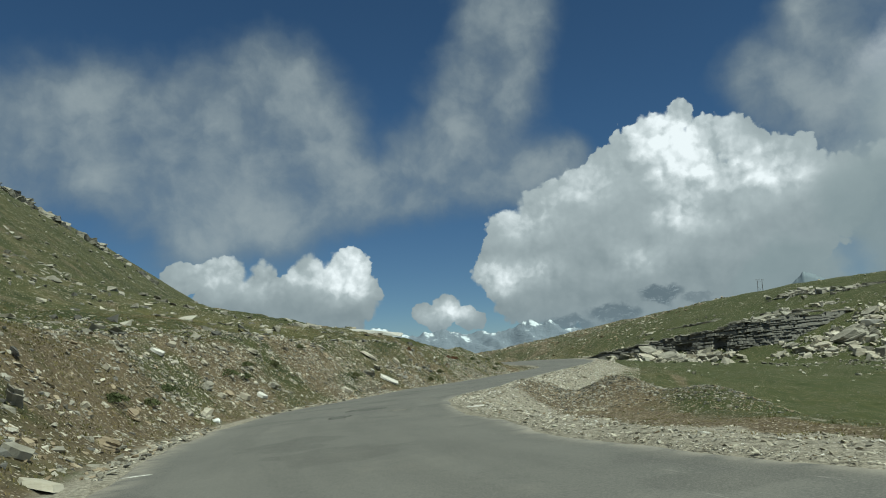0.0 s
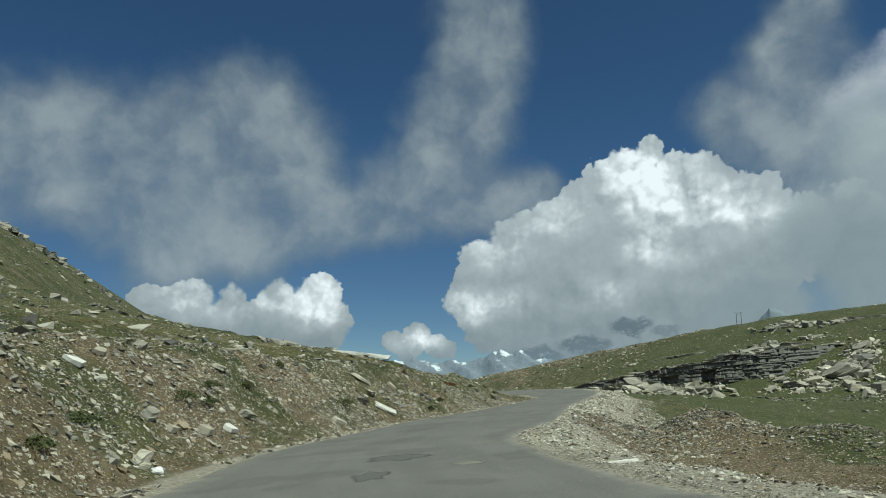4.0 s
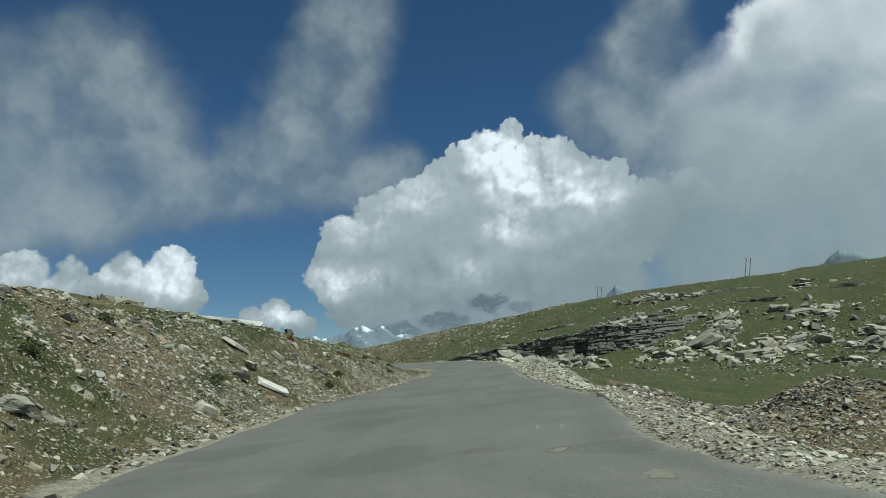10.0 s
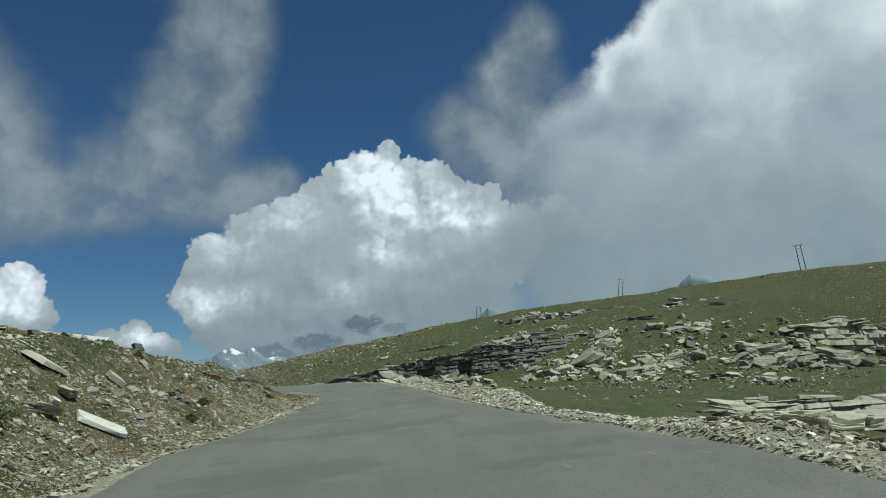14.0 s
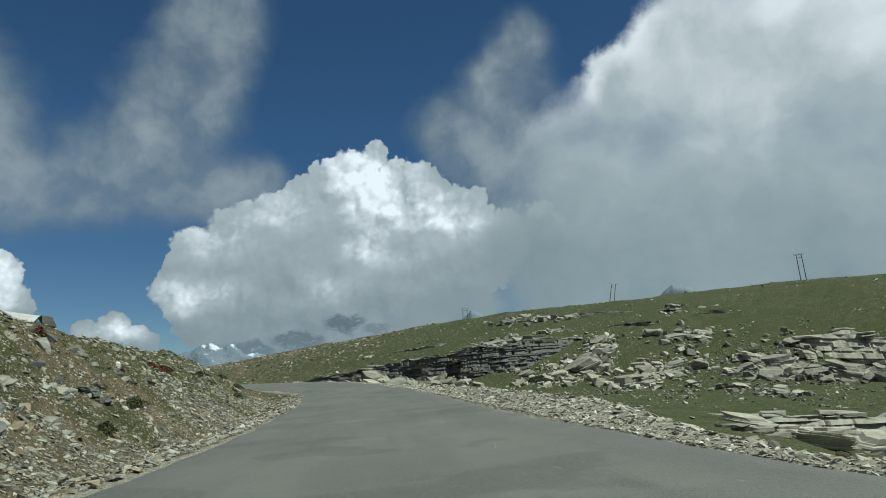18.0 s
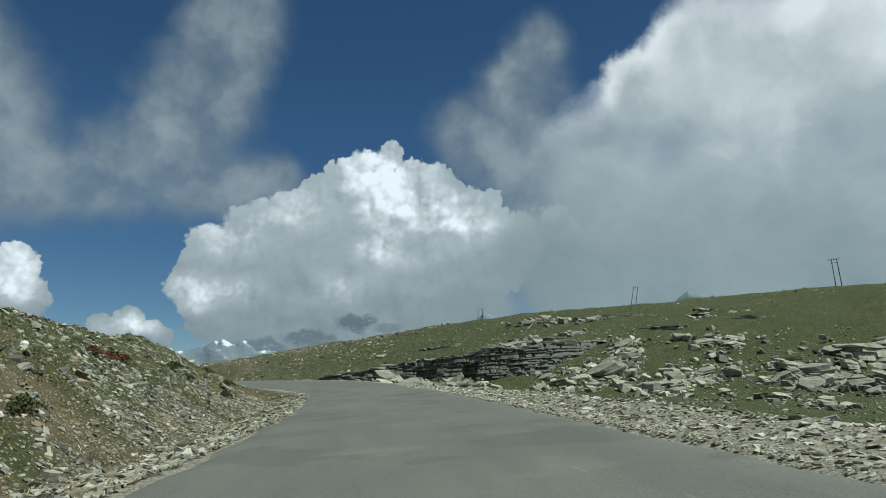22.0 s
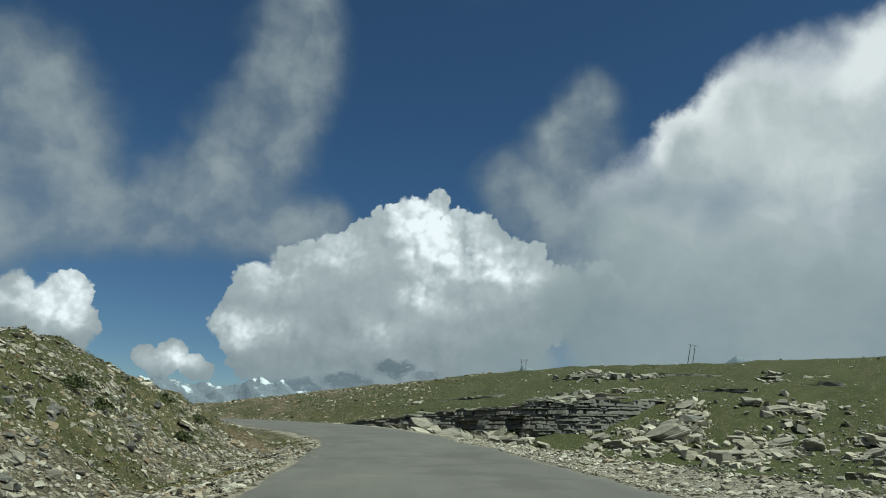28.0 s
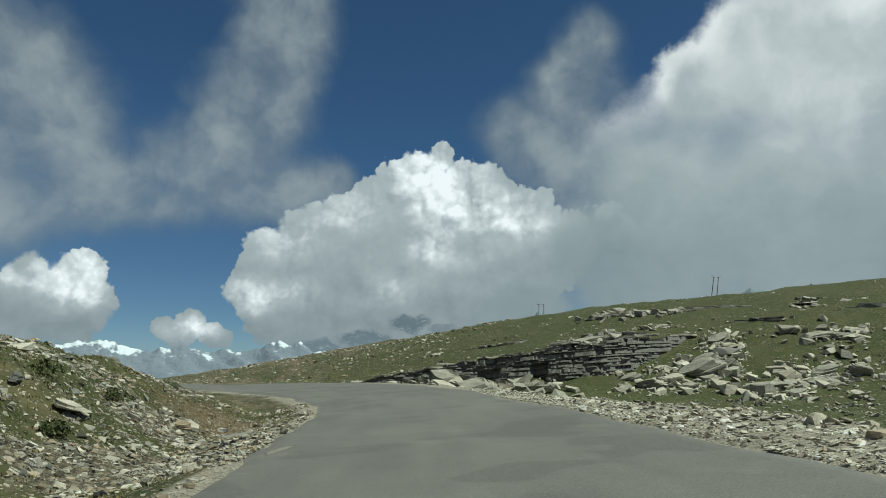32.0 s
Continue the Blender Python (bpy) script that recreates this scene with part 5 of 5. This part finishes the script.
def slope_points(n, m0, m1, n0, n1, seed, scale=14.0, cut=0.0):
    r = np.random.default_rng(seed)
    m, q = r.uniform(m0, m1, n), r.uniform(n0, n1, n)
    x, y = 0.733 * m + 0.683 * q, -0.683 * m + 0.733 * q
    keep = fbm(x, y, scale, 3, seed) > cut + r.uniform(-0.2, 0.2, n)
    keep &= off_right(x, y) > 7
    return x[keep], y[keep]


for i, (key, count) in enumerate((("pale", 7000), ("grey", 4500))):
    x, y = slope_points(count, -260, 60, 60, 300, 120 + i, 16.0, 0.14)
    rubble("slope_stones", x, y, sizes_for(len(x), 0.2, 1.5, 130 + i), MATS[key], "scattered %s stones on the far grassy slope" % key, (0.3, 0.6), seed=140 + i)
x, y = slope_points(8000, -60, 40, 160, 232, 150, 8.0, 0.08)
rubble("boulder_debris", x, y, sizes_for(len(x), 0.15, 1.2, 151), MATS["grey"], "broken grey rock debris below the boulder ledge", (0.35, 0.7), seed=152)
r_ = np.random.default_rng(155)
px_, py_, ps_ = [], [], []
for fx, fy, fw, fh, leaning in FAR_STONES:
    k_ = int(12 + fw * 3)
    px_.append(fx + r_.normal(0, 0.5 * fw + 0.5, k_)), py_.append(fy + r_.normal(0, 0.5 * fw + 0.5, k_)), ps_.append(0.3 + fw * 0.42 * r_.random(k_) ** 1.8)
px_, py_, ps_ = np.concatenate(px_), np.concatenate(py_), np.concatenate(ps_)
half = len(px_) // 2
rubble("pile_debris", px_[:half], py_[:half], ps_[:half], MATS["pale"], "pale angular debris around the slope boulders", (0.35, 0.75), seed=157)
rubble("pile_debris", px_[half:], py_[half:], ps_[half:], MATS["grey"], "grey angular debris around the slope boulders", (0.35, 0.75), seed=159)
r_ = np.random.default_rng(160)
hx = r_.uniform(-170, -14, 9000)
hy = r_.uniform(5, 330, 9000)
keep_ = (off_left(hx, hy) > 8.5) & (fbm(hx, hy, 12.0, 3, 9) > r_.uniform(-0.3, 0.3, 9000))
hx, hy = hx[keep_], hy[keep_]
rubble("hillside_stones", hx, hy, sizes_for(len(hx), 0.15, 1.5, 161), MATS["grey"], "grey stones strewn over the grassy hillside", (0.3, 0.6), seed=162)

for i, (key, count) in enumerate((("grey", 5200), ("dark", 2600), ("pale", 2200))):
    r_ = np.random.default_rng(165 + i)
    y = r_.uniform(4, 130, count)
    x = left_edge(y) - (6.5 + 42 * r_.random(count) ** 1.3)
    keep_ = fbm(x, y, 7.0, 3, 19) > r_.uniform(-0.35, 0.3, count)
    rubble("hill_rocks", x[keep_], y[keep_], sizes_for(int(keep_.sum()), 0.10, 0.8, 170 + i), MATS[key], "%s rocks half sunk in the grassy hillside" % key, (0.25, 0.6), seed=175 + i)
for i, key in enumerate(("pale", "tan")):
    x, y = slope_points(3200, -275, -125, 215, 345, 185 + i, 12.0, -0.05)
    rubble("spur_stones", x, y, sizes_for(len(x), 0.3, 1.8, 187 + i), MATS[key], "%s stones scattered over the far grassy spur" % key, (0.3, 0.6), seed=189 + i)


# ---- plants ----
def plant_material(name, low, high, dry):
    m, n, s = material(name, 0.9)
    isle = n.add("ShaderNodeNewGeometry").outputs["Random Per Island"]
    p = place(n)
    c = n.mix(isle, low, high)
    c = n.mix(n.range(n.noise(p, 0.35, 4), 0.45, 0.6), c, dry)
    n.put(s.inputs["Base Color"], c)
    s.inputs["Subsurface Weight"].default_value = 0.0
    return m


MAT_GRASS = plant_material("alpine_grass", (0.085, 0.086, 0.028), (0.15, 0.14, 0.052), (0.19, 0.15, 0.068))
MAT_LEAF = plant_material("shrub_leaves", (0.05, 0.066, 0.026), (0.10, 0.115, 0.05), (0.09, 0.095, 0.042))
MAT_TWIG = material("brown_twigs")[0]
MAT_TWIG.node_tree.nodes["Principled BSDF"].inputs["Base Color"].default_value = (0.09, 0.06, 0.035, 1)


def tufts(name, xs, ys, height, blades, mat, label, seed):
    """Grass tufts as one mesh: each blade is a bent pair of triangles."""
    r = np.random.default_rng(seed)
    n = len(xs)
    zs = land_z(xs, ys) - 0.01
    k = n * blades
    root = np.repeat(np.stack([xs, ys, zs], 1), blades, 0) + np.c_[r.normal(0, 0.05, (k, 2)), np.zeros(k)]
    a = r.uniform(0, 2 * math.pi, k)
    tall = np.repeat(height * r.uniform(0.5, 1.3, n), blades) * r.uniform(0.6, 1.1, k)
    out = np.stack([np.cos(a), np.sin(a), np.zeros(k)], 1)
    wide = np.stack([-np.sin(a), np.cos(a), np.zeros(k)], 1) * (0.006 + 0.06 * tall)[:, None]
    mid = root + out * (tall * 0.25)[:, None] + np.array([0, 0, 1.0]) * (tall * 0.6)[:, None]
    tip = root + out * (tall * 0.75)[:, None] + np.array([0, 0, 1.0]) * (tall * 0.95)[:, None]
    v = np.stack([root - wide, root + wide, mid + wide * 0.7, mid - wide * 0.7, tip], 1).reshape(-1, 3)
    i = np.arange(k)[:, None] * 5
    f = np.concatenate([i + [[0, 1, 2]], i + [[0, 2, 3]], i + [[3, 2, 4]]])
    ob = new(name, mesh_of(name, v, f, mat))
    return tagged(ob, label, "grass", kind="stuff")


r_ = np.random.default_rng(201)
y = r_.uniform(2, 100, 60000)
x = left_edge(y) - (0.9 + 14 * r_.random(60000) ** 0.9) * np.sqrt(1 + np.interp(y, fine_y, LEFT_SLOPE) ** 2)
wanted = -fbm(x, y, 3.0, 3, 33) + 0.05 > r_.uniform(-0.25, 0.3, 60000)
x, y = x[wanted], y[wanted]
tufts("bank_grass", x, y, 0.06, 6, MAT_GRASS, "sparse olive and straw grass tufts on the scree bank", 202)
x, y = verge_points(11000, 8, 104, 4.0, 24.0, 1.0, 203)
tufts("hollow_grass", x, y, 0.06, 6, MAT_GRASS, "short green grass in the hollow beside the road", 204)


def shrub(x, y, wide, tall, seed, leaf=None, label="low dark green alpine shrub on the scree bank"):
    r = np.random.default_rng(seed)
    base = new("low_shrub")
    base.location = (x, y, ground_at(x, y) - 0.03)
    tagged(base, label, "shrub", "shrubs of the bank")
    n = 620
    a, u = r.uniform(0, 2 * math.pi, n), r.random(n) ** 0.6
    lump = 0.75 + 0.25 * np.sin(a * 3 + seed) + 0.12 * np.sin(a * 7)
    p = np.stack([np.cos(a) * u * lump * wide / 2, np.sin(a) * u * lump * wide / 2, tall * (1 - u ** 2) * r.uniform(0.3, 1.0, n) + 0.03], 1)
    d = r.normal(0, 1, (n, 3))
    d /= np.linalg.norm(d, axis=1, keepdims=True)
    e = np.cross(d, r.normal(0, 1, (n, 3)))
    e /= np.linalg.norm(e, axis=1, keepdims=True)
    s = r.uniform(0.025, 0.06, n)[:, None]
    v = np.stack([p - d * s, p + e * s * 0.45, p + d * s, p - e * s * 0.45], 1).reshape(-1, 3)
    leaves = new("leaves", mesh_of("leaves", v, np.arange(4 * n).reshape(-1, 4), leaf or MAT_LEAF))
    leaves.parent = base
    v, f = [], []
    for k in range(14):
        q = p[k * 9]
        side = np.array([0.008, 0.0, 0.0])
        o = len(v)
        v += [-side, side, q + side * 0.4, q - side * 0.4]
        f.append([o, o + 1, o + 2, o + 3])
        v += [np.array([0, -0.008, 0]), np.array([0, 0.008, 0]), q + np.array([0, 0.003, 0]), q - np.array([0, 0.003, 0])]
        f.append([o + 4, o + 5, o + 6, o + 7])
    stems = new("stems", mesh_of("stems", np.array(v), np.array(f), MAT_TWIG))
    stems.parent = base


for i, (sx, sy, sw, sh) in enumerate(((-11.7, 29.1, 1.3, 0.35), (-11.2, 30.0, 0.9, 0.3), (-11.8, 22.1, 0.8, 0.3), (-2.1, 61.8, 0.6, 0.35), (1.5, 77.2, 0.9, 0.35),
                                      (2.1, 77.9, 0.6, 0.3), (-2.9, 58.5, 0.5, 0.3), (-11.1, 16.4, 0.8, 0.3), (-11.5, 31.4, 0.7, 0.25), (-11.1, 35.5, 0.6, 0.3),
                                      (3.6, 85.0, 0.8, 0.4), (4.9, 86.6, 0.9, 0.4), (4.3, 82.4, 0.6, 0.3), (-11.1, 18.9, 0.7, 0.25), (-8.0, 46.5, 0.9, 0.35), (-10.9, 41.5, 0.6, 0.3))):
    shrub(sx, sy, sw * 1.35, sh * 0.85, 400 + i)
MAT_RUSTY = plant_material("rusty_leaves", (0.10, 0.045, 0.024), (0.16, 0.075, 0.04), (0.13, 0.08, 0.04))
for i, (sx, sy, sw, sh) in enumerate(((-0.8, 71.7, 1.1, 0.28), (-1.3, 70.6, 0.8, 0.25), (-4.9, 62.0, 0.5, 0.4), (-0.4, 73.2, 0.7, 0.2))):
    shrub(sx, sy, sw, sh, 440 + i, MAT_RUSTY, "low rusty-red plants on the bank top")


# ---- litter ----
def crumpled_bag(x, y, wide, seed):
    bm = bmesh.new()
    bmesh.ops.create_icosphere(bm, subdivisions=3, radius=0.5)
    for v in bm.verts:
        k = 1 + 0.35 * noise.noise(v.co * 2.3 + Vector((seed, 0, 0))) + 0.2 * noise.noise(v.co * 6 + Vector((0, seed, 0)))
        v.co = Vector((v.co.x * k * wide, v.co.y * k * wide * 0.8, max(v.co.z, -0.3) * k * wide * 0.7))
    me = bpy.data.meshes.new("plastic_bag")
    bm.to_mesh(me)
    bm.free()
    m, n, s = material("white_plastic", 0.45)
    n.put(s.inputs["Base Color"], n.mix(n.noise(place(n), 9.0, 4), (0.62, 0.63, 0.63), (0.8, 0.8, 0.79)))
    me.materials.append(m)
    ob = new("plastic_bag", me)
    ob.location = (x, y, ground_at(x, y) + 0.18 * wide)
    return tagged(ob, "crumpled white plastic bag lying against a boulder", "bag")


crumpled_bag(-10.05, 22.35, 0.3, 3.0)
tagged(crumpled_bag(-2.64, 65.9, 0.2, 8.0), "crumpled white plastic bag on the crest of the bank")


# ---- power poles on the far ridge ----
def pole_material():
    m, n, s = material("weathered_pole", 0.7)
    p = place(n)
    n.put(s.inputs["Base Color"], n.mix(n.noise(n.vec("MULTIPLY", p, (6.0, 6.0, 0.6)), 1.0, 5), (0.05, 0.045, 0.04), (0.12, 0.11, 0.10)))
    return m


def steel_material():
    m, n, s = material("galvanised_steel", 0.5)
    s.inputs["Metallic"].default_value = 0.6
    n.put(s.inputs["Base Color"], n.mix(n.noise(place(n), 3.0, 4), (0.12, 0.12, 0.12), (0.22, 0.22, 0.22)))
    return m


MAT_POLE, MAT_STEEL = pole_material(), steel_material()


def rod(name, a, b, r0, r1, mat, parent, sides=10):
    """A tapered round bar from a to b, with closed ends."""
    a, b = Vector(a), Vector(b)
    q = (b - a).to_track_quat("Z", "Y")
    v, f = [], []
    for c, r in ((a, r0), (b, r1)):
        for k in range(sides):
            t = 2 * math.pi * k / sides
            v.append(c + q @ Vector((r * math.cos(t), r * math.sin(t), 0)))
    for k in range(sides):
        f.append((k, (k + 1) % sides, sides + (k + 1) % sides, sides + k))
    f += [tuple(range(sides))[::-1], tuple(range(sides, 2 * sides))]
    me = bpy.data.meshes.new(name)
    me.from_pydata([tuple(p) for p in v], [], f)
    me.materials.append(mat)
    ob = new(name, me)
    ob.parent = parent
    return ob


def power_pole(x, y, tall, gap, turn, lean, stays, label):
    base = new("power_pole")
    base.matrix_basis = pose(x, y, ground_at(x, y) - 0.4, 0, lean, turn)
    tagged(base, label, "power pole", "power poles of the ridge")
    h = gap / 2
    for s in (-h, h):
        rod("post", (s, 0, 0), (s * 0.9, 0, tall), 0.15, 0.11, MAT_POLE, base)
    rod("crossarm", (-h - 0.7, 0.05, tall - 0.25), (h + 0.7, 0.05, tall - 0.25), 0.09, 0.09, MAT_STEEL, base, 6)
    rod("crossarm", (-h - 0.2, 0.05, tall - 1.3), (h + 0.2, 0.05, tall - 1.3), 0.06, 0.06, MAT_STEEL, base, 6)
    for s in (-h - 0.6, 0.0, h + 0.6):
        pin = rod("insulator", (s, 0.05, tall - 0.18), (s, 0.05, tall + 0.22), 0.05, 0.09, MAT_STEEL, base, 8)
    if stays:
        rod("brace", (-h, 0.1, tall * 0.25), (h, 0.1, tall * 0.62), 0.05, 0.05, MAT_STEEL, base, 6)
        rod("brace", (h, 0.1, tall * 0.25), (-h, 0.1, tall * 0.62), 0.05, 0.05, MAT_STEEL, base, 6)
    return base


power_pole(172.5, 381.3, 9.9, 2.6, -20, 1, True, "braced twin-post power pole standing on the grassy ridge")
power_pole(194.5, 283.7, 9.9, 1.9, -30, 9, False, "leaning twin-post power pole on the grassy ridge")
power_pole(205.7, 197.1, 9.2, 1.7, -45, -5, False, "twin-post power pole with crossarms on the grassy ridge")
power_pole(150.0, 462.0, 8.0, 2.4, -15, 0, True, "small distant twin-post power pole on the grassy ridge")


# ---- far mountains ----
def mountain_material():
    m, n, s = material("hazed_snowy_mountain", 0.9)
    p = place(n)
    normal = n.add("ShaderNodeNewGeometry").outputs["Normal"]
    up = n.vec("DOT_PRODUCT", normal, (0.2, -0.35, 0.9))
    high = n.add("ShaderNodeSeparateXYZ")
    n.put(high.inputs[0], p)
    patch = n.noise(p, 0.012, 7, 0.62)
    fac = n.math("ADD", n.math("MULTIPLY", up, 0.9), n.math("ADD", n.math("MULTIPLY", patch, 1.5), n.math("MULTIPLY", high.outputs[2], 0.0022)))
    # distance haze is put into the rock and snow colours as a blue-grey tint
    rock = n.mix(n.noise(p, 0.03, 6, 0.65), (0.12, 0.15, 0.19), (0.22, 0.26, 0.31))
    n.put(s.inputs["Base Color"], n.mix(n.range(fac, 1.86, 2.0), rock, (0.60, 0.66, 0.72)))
    bump(n, s, n.noise(p, 0.03, 7, 0.65), 0.9, 12.0)
    return m


MAT_MOUNTAIN = mountain_material()
# snowless crag, its blue-grey lightened to stand for haze
MAT_CRAG, n_, s_ = material("hazed_bare_crag", 0.9)
n_.put(s_.inputs["Base Color"], n_.mix(n_.noise(place(n_), 0.02, 6, 0.6), (0.15, 0.19, 0.225), (0.21, 0.25, 0.285)))


def range_of(name, skyline, far, deep, label, seed, rough=1.0, mat=None):
    """A mountain range whose crest has the given heights (degrees) at the given bearings (degrees)."""
    az = np.linspace(skyline[0][0], skyline[-1][0], 260)
    el = np.interp(az, [a for a, _ in skyline], [e for _, e in skyline])
    el = el + 0.32 * rough * fbm(az, az * 0 + seed, 0.8, 5, seed, 0.62)
    rows = np.linspace(-1, 1, 41)
    A, T = np.meshgrid(np.radians(az), rows)
    E = np.tile(el, (41, 1))
    dist = far + T * deep
    crest = far * np.tan(np.radians(E)) + 1.2
    X, Y = np.sin(A) * dist, np.cos(A) * dist
    broad = np.convolve(np.pad(el, 20, mode="edge"), np.hanning(41) / np.hanning(41).sum(), mode="valid")
    broad = np.tile(far * np.tan(np.radians(broad)) + 1.2, (41, 1))
    ridge = 0.5 - np.abs(fbm(X + 0.6 * T * deep, Y * 0.6, 330.0, 5, seed + 3, 0.55))
    down = np.abs(T)
    Z = broad * (1 - down ** 0.9) - 120 * down + (crest - broad) * np.exp(-(T / 0.10) ** 2) + 150 * rough * (ridge - 0.42) * step(down * 5)
    return tagged(sheet(name, X, Y, Z, mat or MAT_MOUNTAIN), label, "mountain range", kind="structure")


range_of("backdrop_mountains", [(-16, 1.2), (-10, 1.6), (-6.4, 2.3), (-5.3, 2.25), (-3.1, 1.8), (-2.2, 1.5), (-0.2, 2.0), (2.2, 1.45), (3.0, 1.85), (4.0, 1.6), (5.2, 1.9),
                                (6.9, 2.45), (7.7, 2.1), (8.6, 2.4), (9.5, 1.7), (12, 1.3), (17, 1.0), (24, 0.8)], 4150, 480, "distant snow-streaked mountain range tinted grey-blue with haze", 5)
range_of("backdrop_peak", [(39.5, 2.0), (41.6, 5.0), (43.0, 6.3), (43.9, 6.1), (44.8, 5.7), (46.5, 5.3), (49, 2.0)], 4000, 300, "dark distant peak behind the ridge", 9, 0.45, MAT_CRAG)
range_of("backdrop_peak_small", [(24.5, 1.5), (26.4, 4.0), (27.3, 4.9), (28.4, 4.3), (31.0, 1.5)], 4000, 300, "dark distant peak half lost in cloud", 12, 0.45, MAT_CRAG)


# ---- marks on the road ----
def road_mark(name, x, y, long, wide, turn, colour, colour2, label, seed, lift=0.003):
    """A ragged flat patch that follows the road's surface."""
    r = np.random.default_rng(seed)
    n = 26
    a = np.linspace(0, 2 * math.pi, n, endpoint=False)
    k = 1 + 0.22 * np.sin(2 * a + seed) + 0.16 * np.sin(5 * a + 2 * seed) + r.uniform(-0.13, 0.13, n)
    u, v = np.cos(a) * k * long / 2, np.sin(a) * k * wide / 2
    c, s = math.cos(radians(turn)), math.sin(radians(turn))
    px, py = np.r_[x, x + u * c - v * s, x + 0.5 * (u * c - v * s)], np.r_[y, y + u * s + v * c, y + 0.5 * (u * s + v * c)]
    pz = road_z(px, py) + 0.035 * fbm(px, py, 4.0, 3, 31) + 0.02 + lift
    f = []
    for i in range(n):
        j = (i + 1) % n
        f += [(0, 1 + n + i, 1 + n + j), (1 + n + i, 1 + i, 1 + j), (1 + n + i, 1 + j, 1 + n + j)]
    m, nn, sh = material(name + "_surface", 0.9)
    p = place(nn)
    nn.put(sh.inputs["Base Color"], nn.mix(nn.noise(p, 8.0, 5, 0.7), colour, colour2))
    heart = nn.add("ShaderNodeAttribute", attribute_name="heart").outputs["Fac"]
    worn = nn.math("ADD", heart, nn.math("MULTIPLY_ADD", nn.noise(p, 5.0, 6, 0.7), 0.9, -0.45))
    nn.put(sh.inputs["Alpha"], nn.range(worn, 0.12, 0.62, 0.0, 0.9))
    bump(nn, sh, nn.noise(p, 30.0, 4, 0.7), 0.5, 0.02)
    ob = new(name, mesh_of(name, np.stack([px, py, pz], 1), np.array(f), m))
    ob.data.attributes.new("heart", "FLOAT", "POINT").data.foreach_set("value", np.r_[1.0, np.zeros(n), np.full(n, 0.75)].astype(np.float32))
    return tagged(ob, label, "road patch", kind="structure")


GRIT, GRIT2, TAR, TAR2 = (0.17, 0.16, 0.138), (0.27, 0.25, 0.21), (0.104, 0.104, 0.098), (0.130, 0.130, 0.122)
road_mark("pothole", -3.1, 18.8, 0.62, 0.95, 80, GRIT, GRIT2, "shallow gritty pothole in the asphalt", 1)
road_mark("pothole", -2.4, 24.6, 0.6, 0.42, 85, GRIT, GRIT2, "small gritty pothole in the asphalt", 2)
road_mark("pothole", -2.44, 26.95, 0.5, 0.34, 70, GRIT, GRIT2, "small gritty pothole in the asphalt", 3)
road_mark("tar_patch", -4.9, 18.0, 1.9, 0.7, 95, TAR, TAR2, "dark tar repair patch on the road", 4)
road_mark("tar_patch", -4.5, 21.6, 2.4, 1.5, 88, TAR, TAR2, "dark tar repair patch on the road", 5)
road_mark("gravel_spill", 7.76, 85.0, 2.2, 0.7, 60, GRIT, GRIT2, "pale gravel spilled over the road edge", 7)
road_mark("gravel_spill", 8.1, 80.0, 1.6, 0.4, 65, GRIT, GRIT2, "pale gravel spilled over the road edge", 8)
road_mark("gravel_spill", -6.4, 7.1, 0.5, 0.22, 30, (0.55, 0.54, 0.5), (0.68, 0.67, 0.63), "whitish scrap lying on the road edge", 9)
road_mark("paint_streak", 1.1, 41.7, 2.4, 0.03, 62, (0.20, 0.20, 0.19), (0.28, 0.28, 0.26), "faded white paint streak on the asphalt", 11)
road_mark("paint_streak", 3.62, 46.0, 0.6, 0.035, 40, (0.22, 0.20, 0.09), (0.28, 0.25, 0.11), "faded yellow paint streak on the asphalt", 12)
road_mark("paint_streak", 2.5, 47.1, 1.6, 0.03, 62, (0.20, 0.20, 0.19), (0.26, 0.26, 0.245), "faded white paint streak on the asphalt", 13)
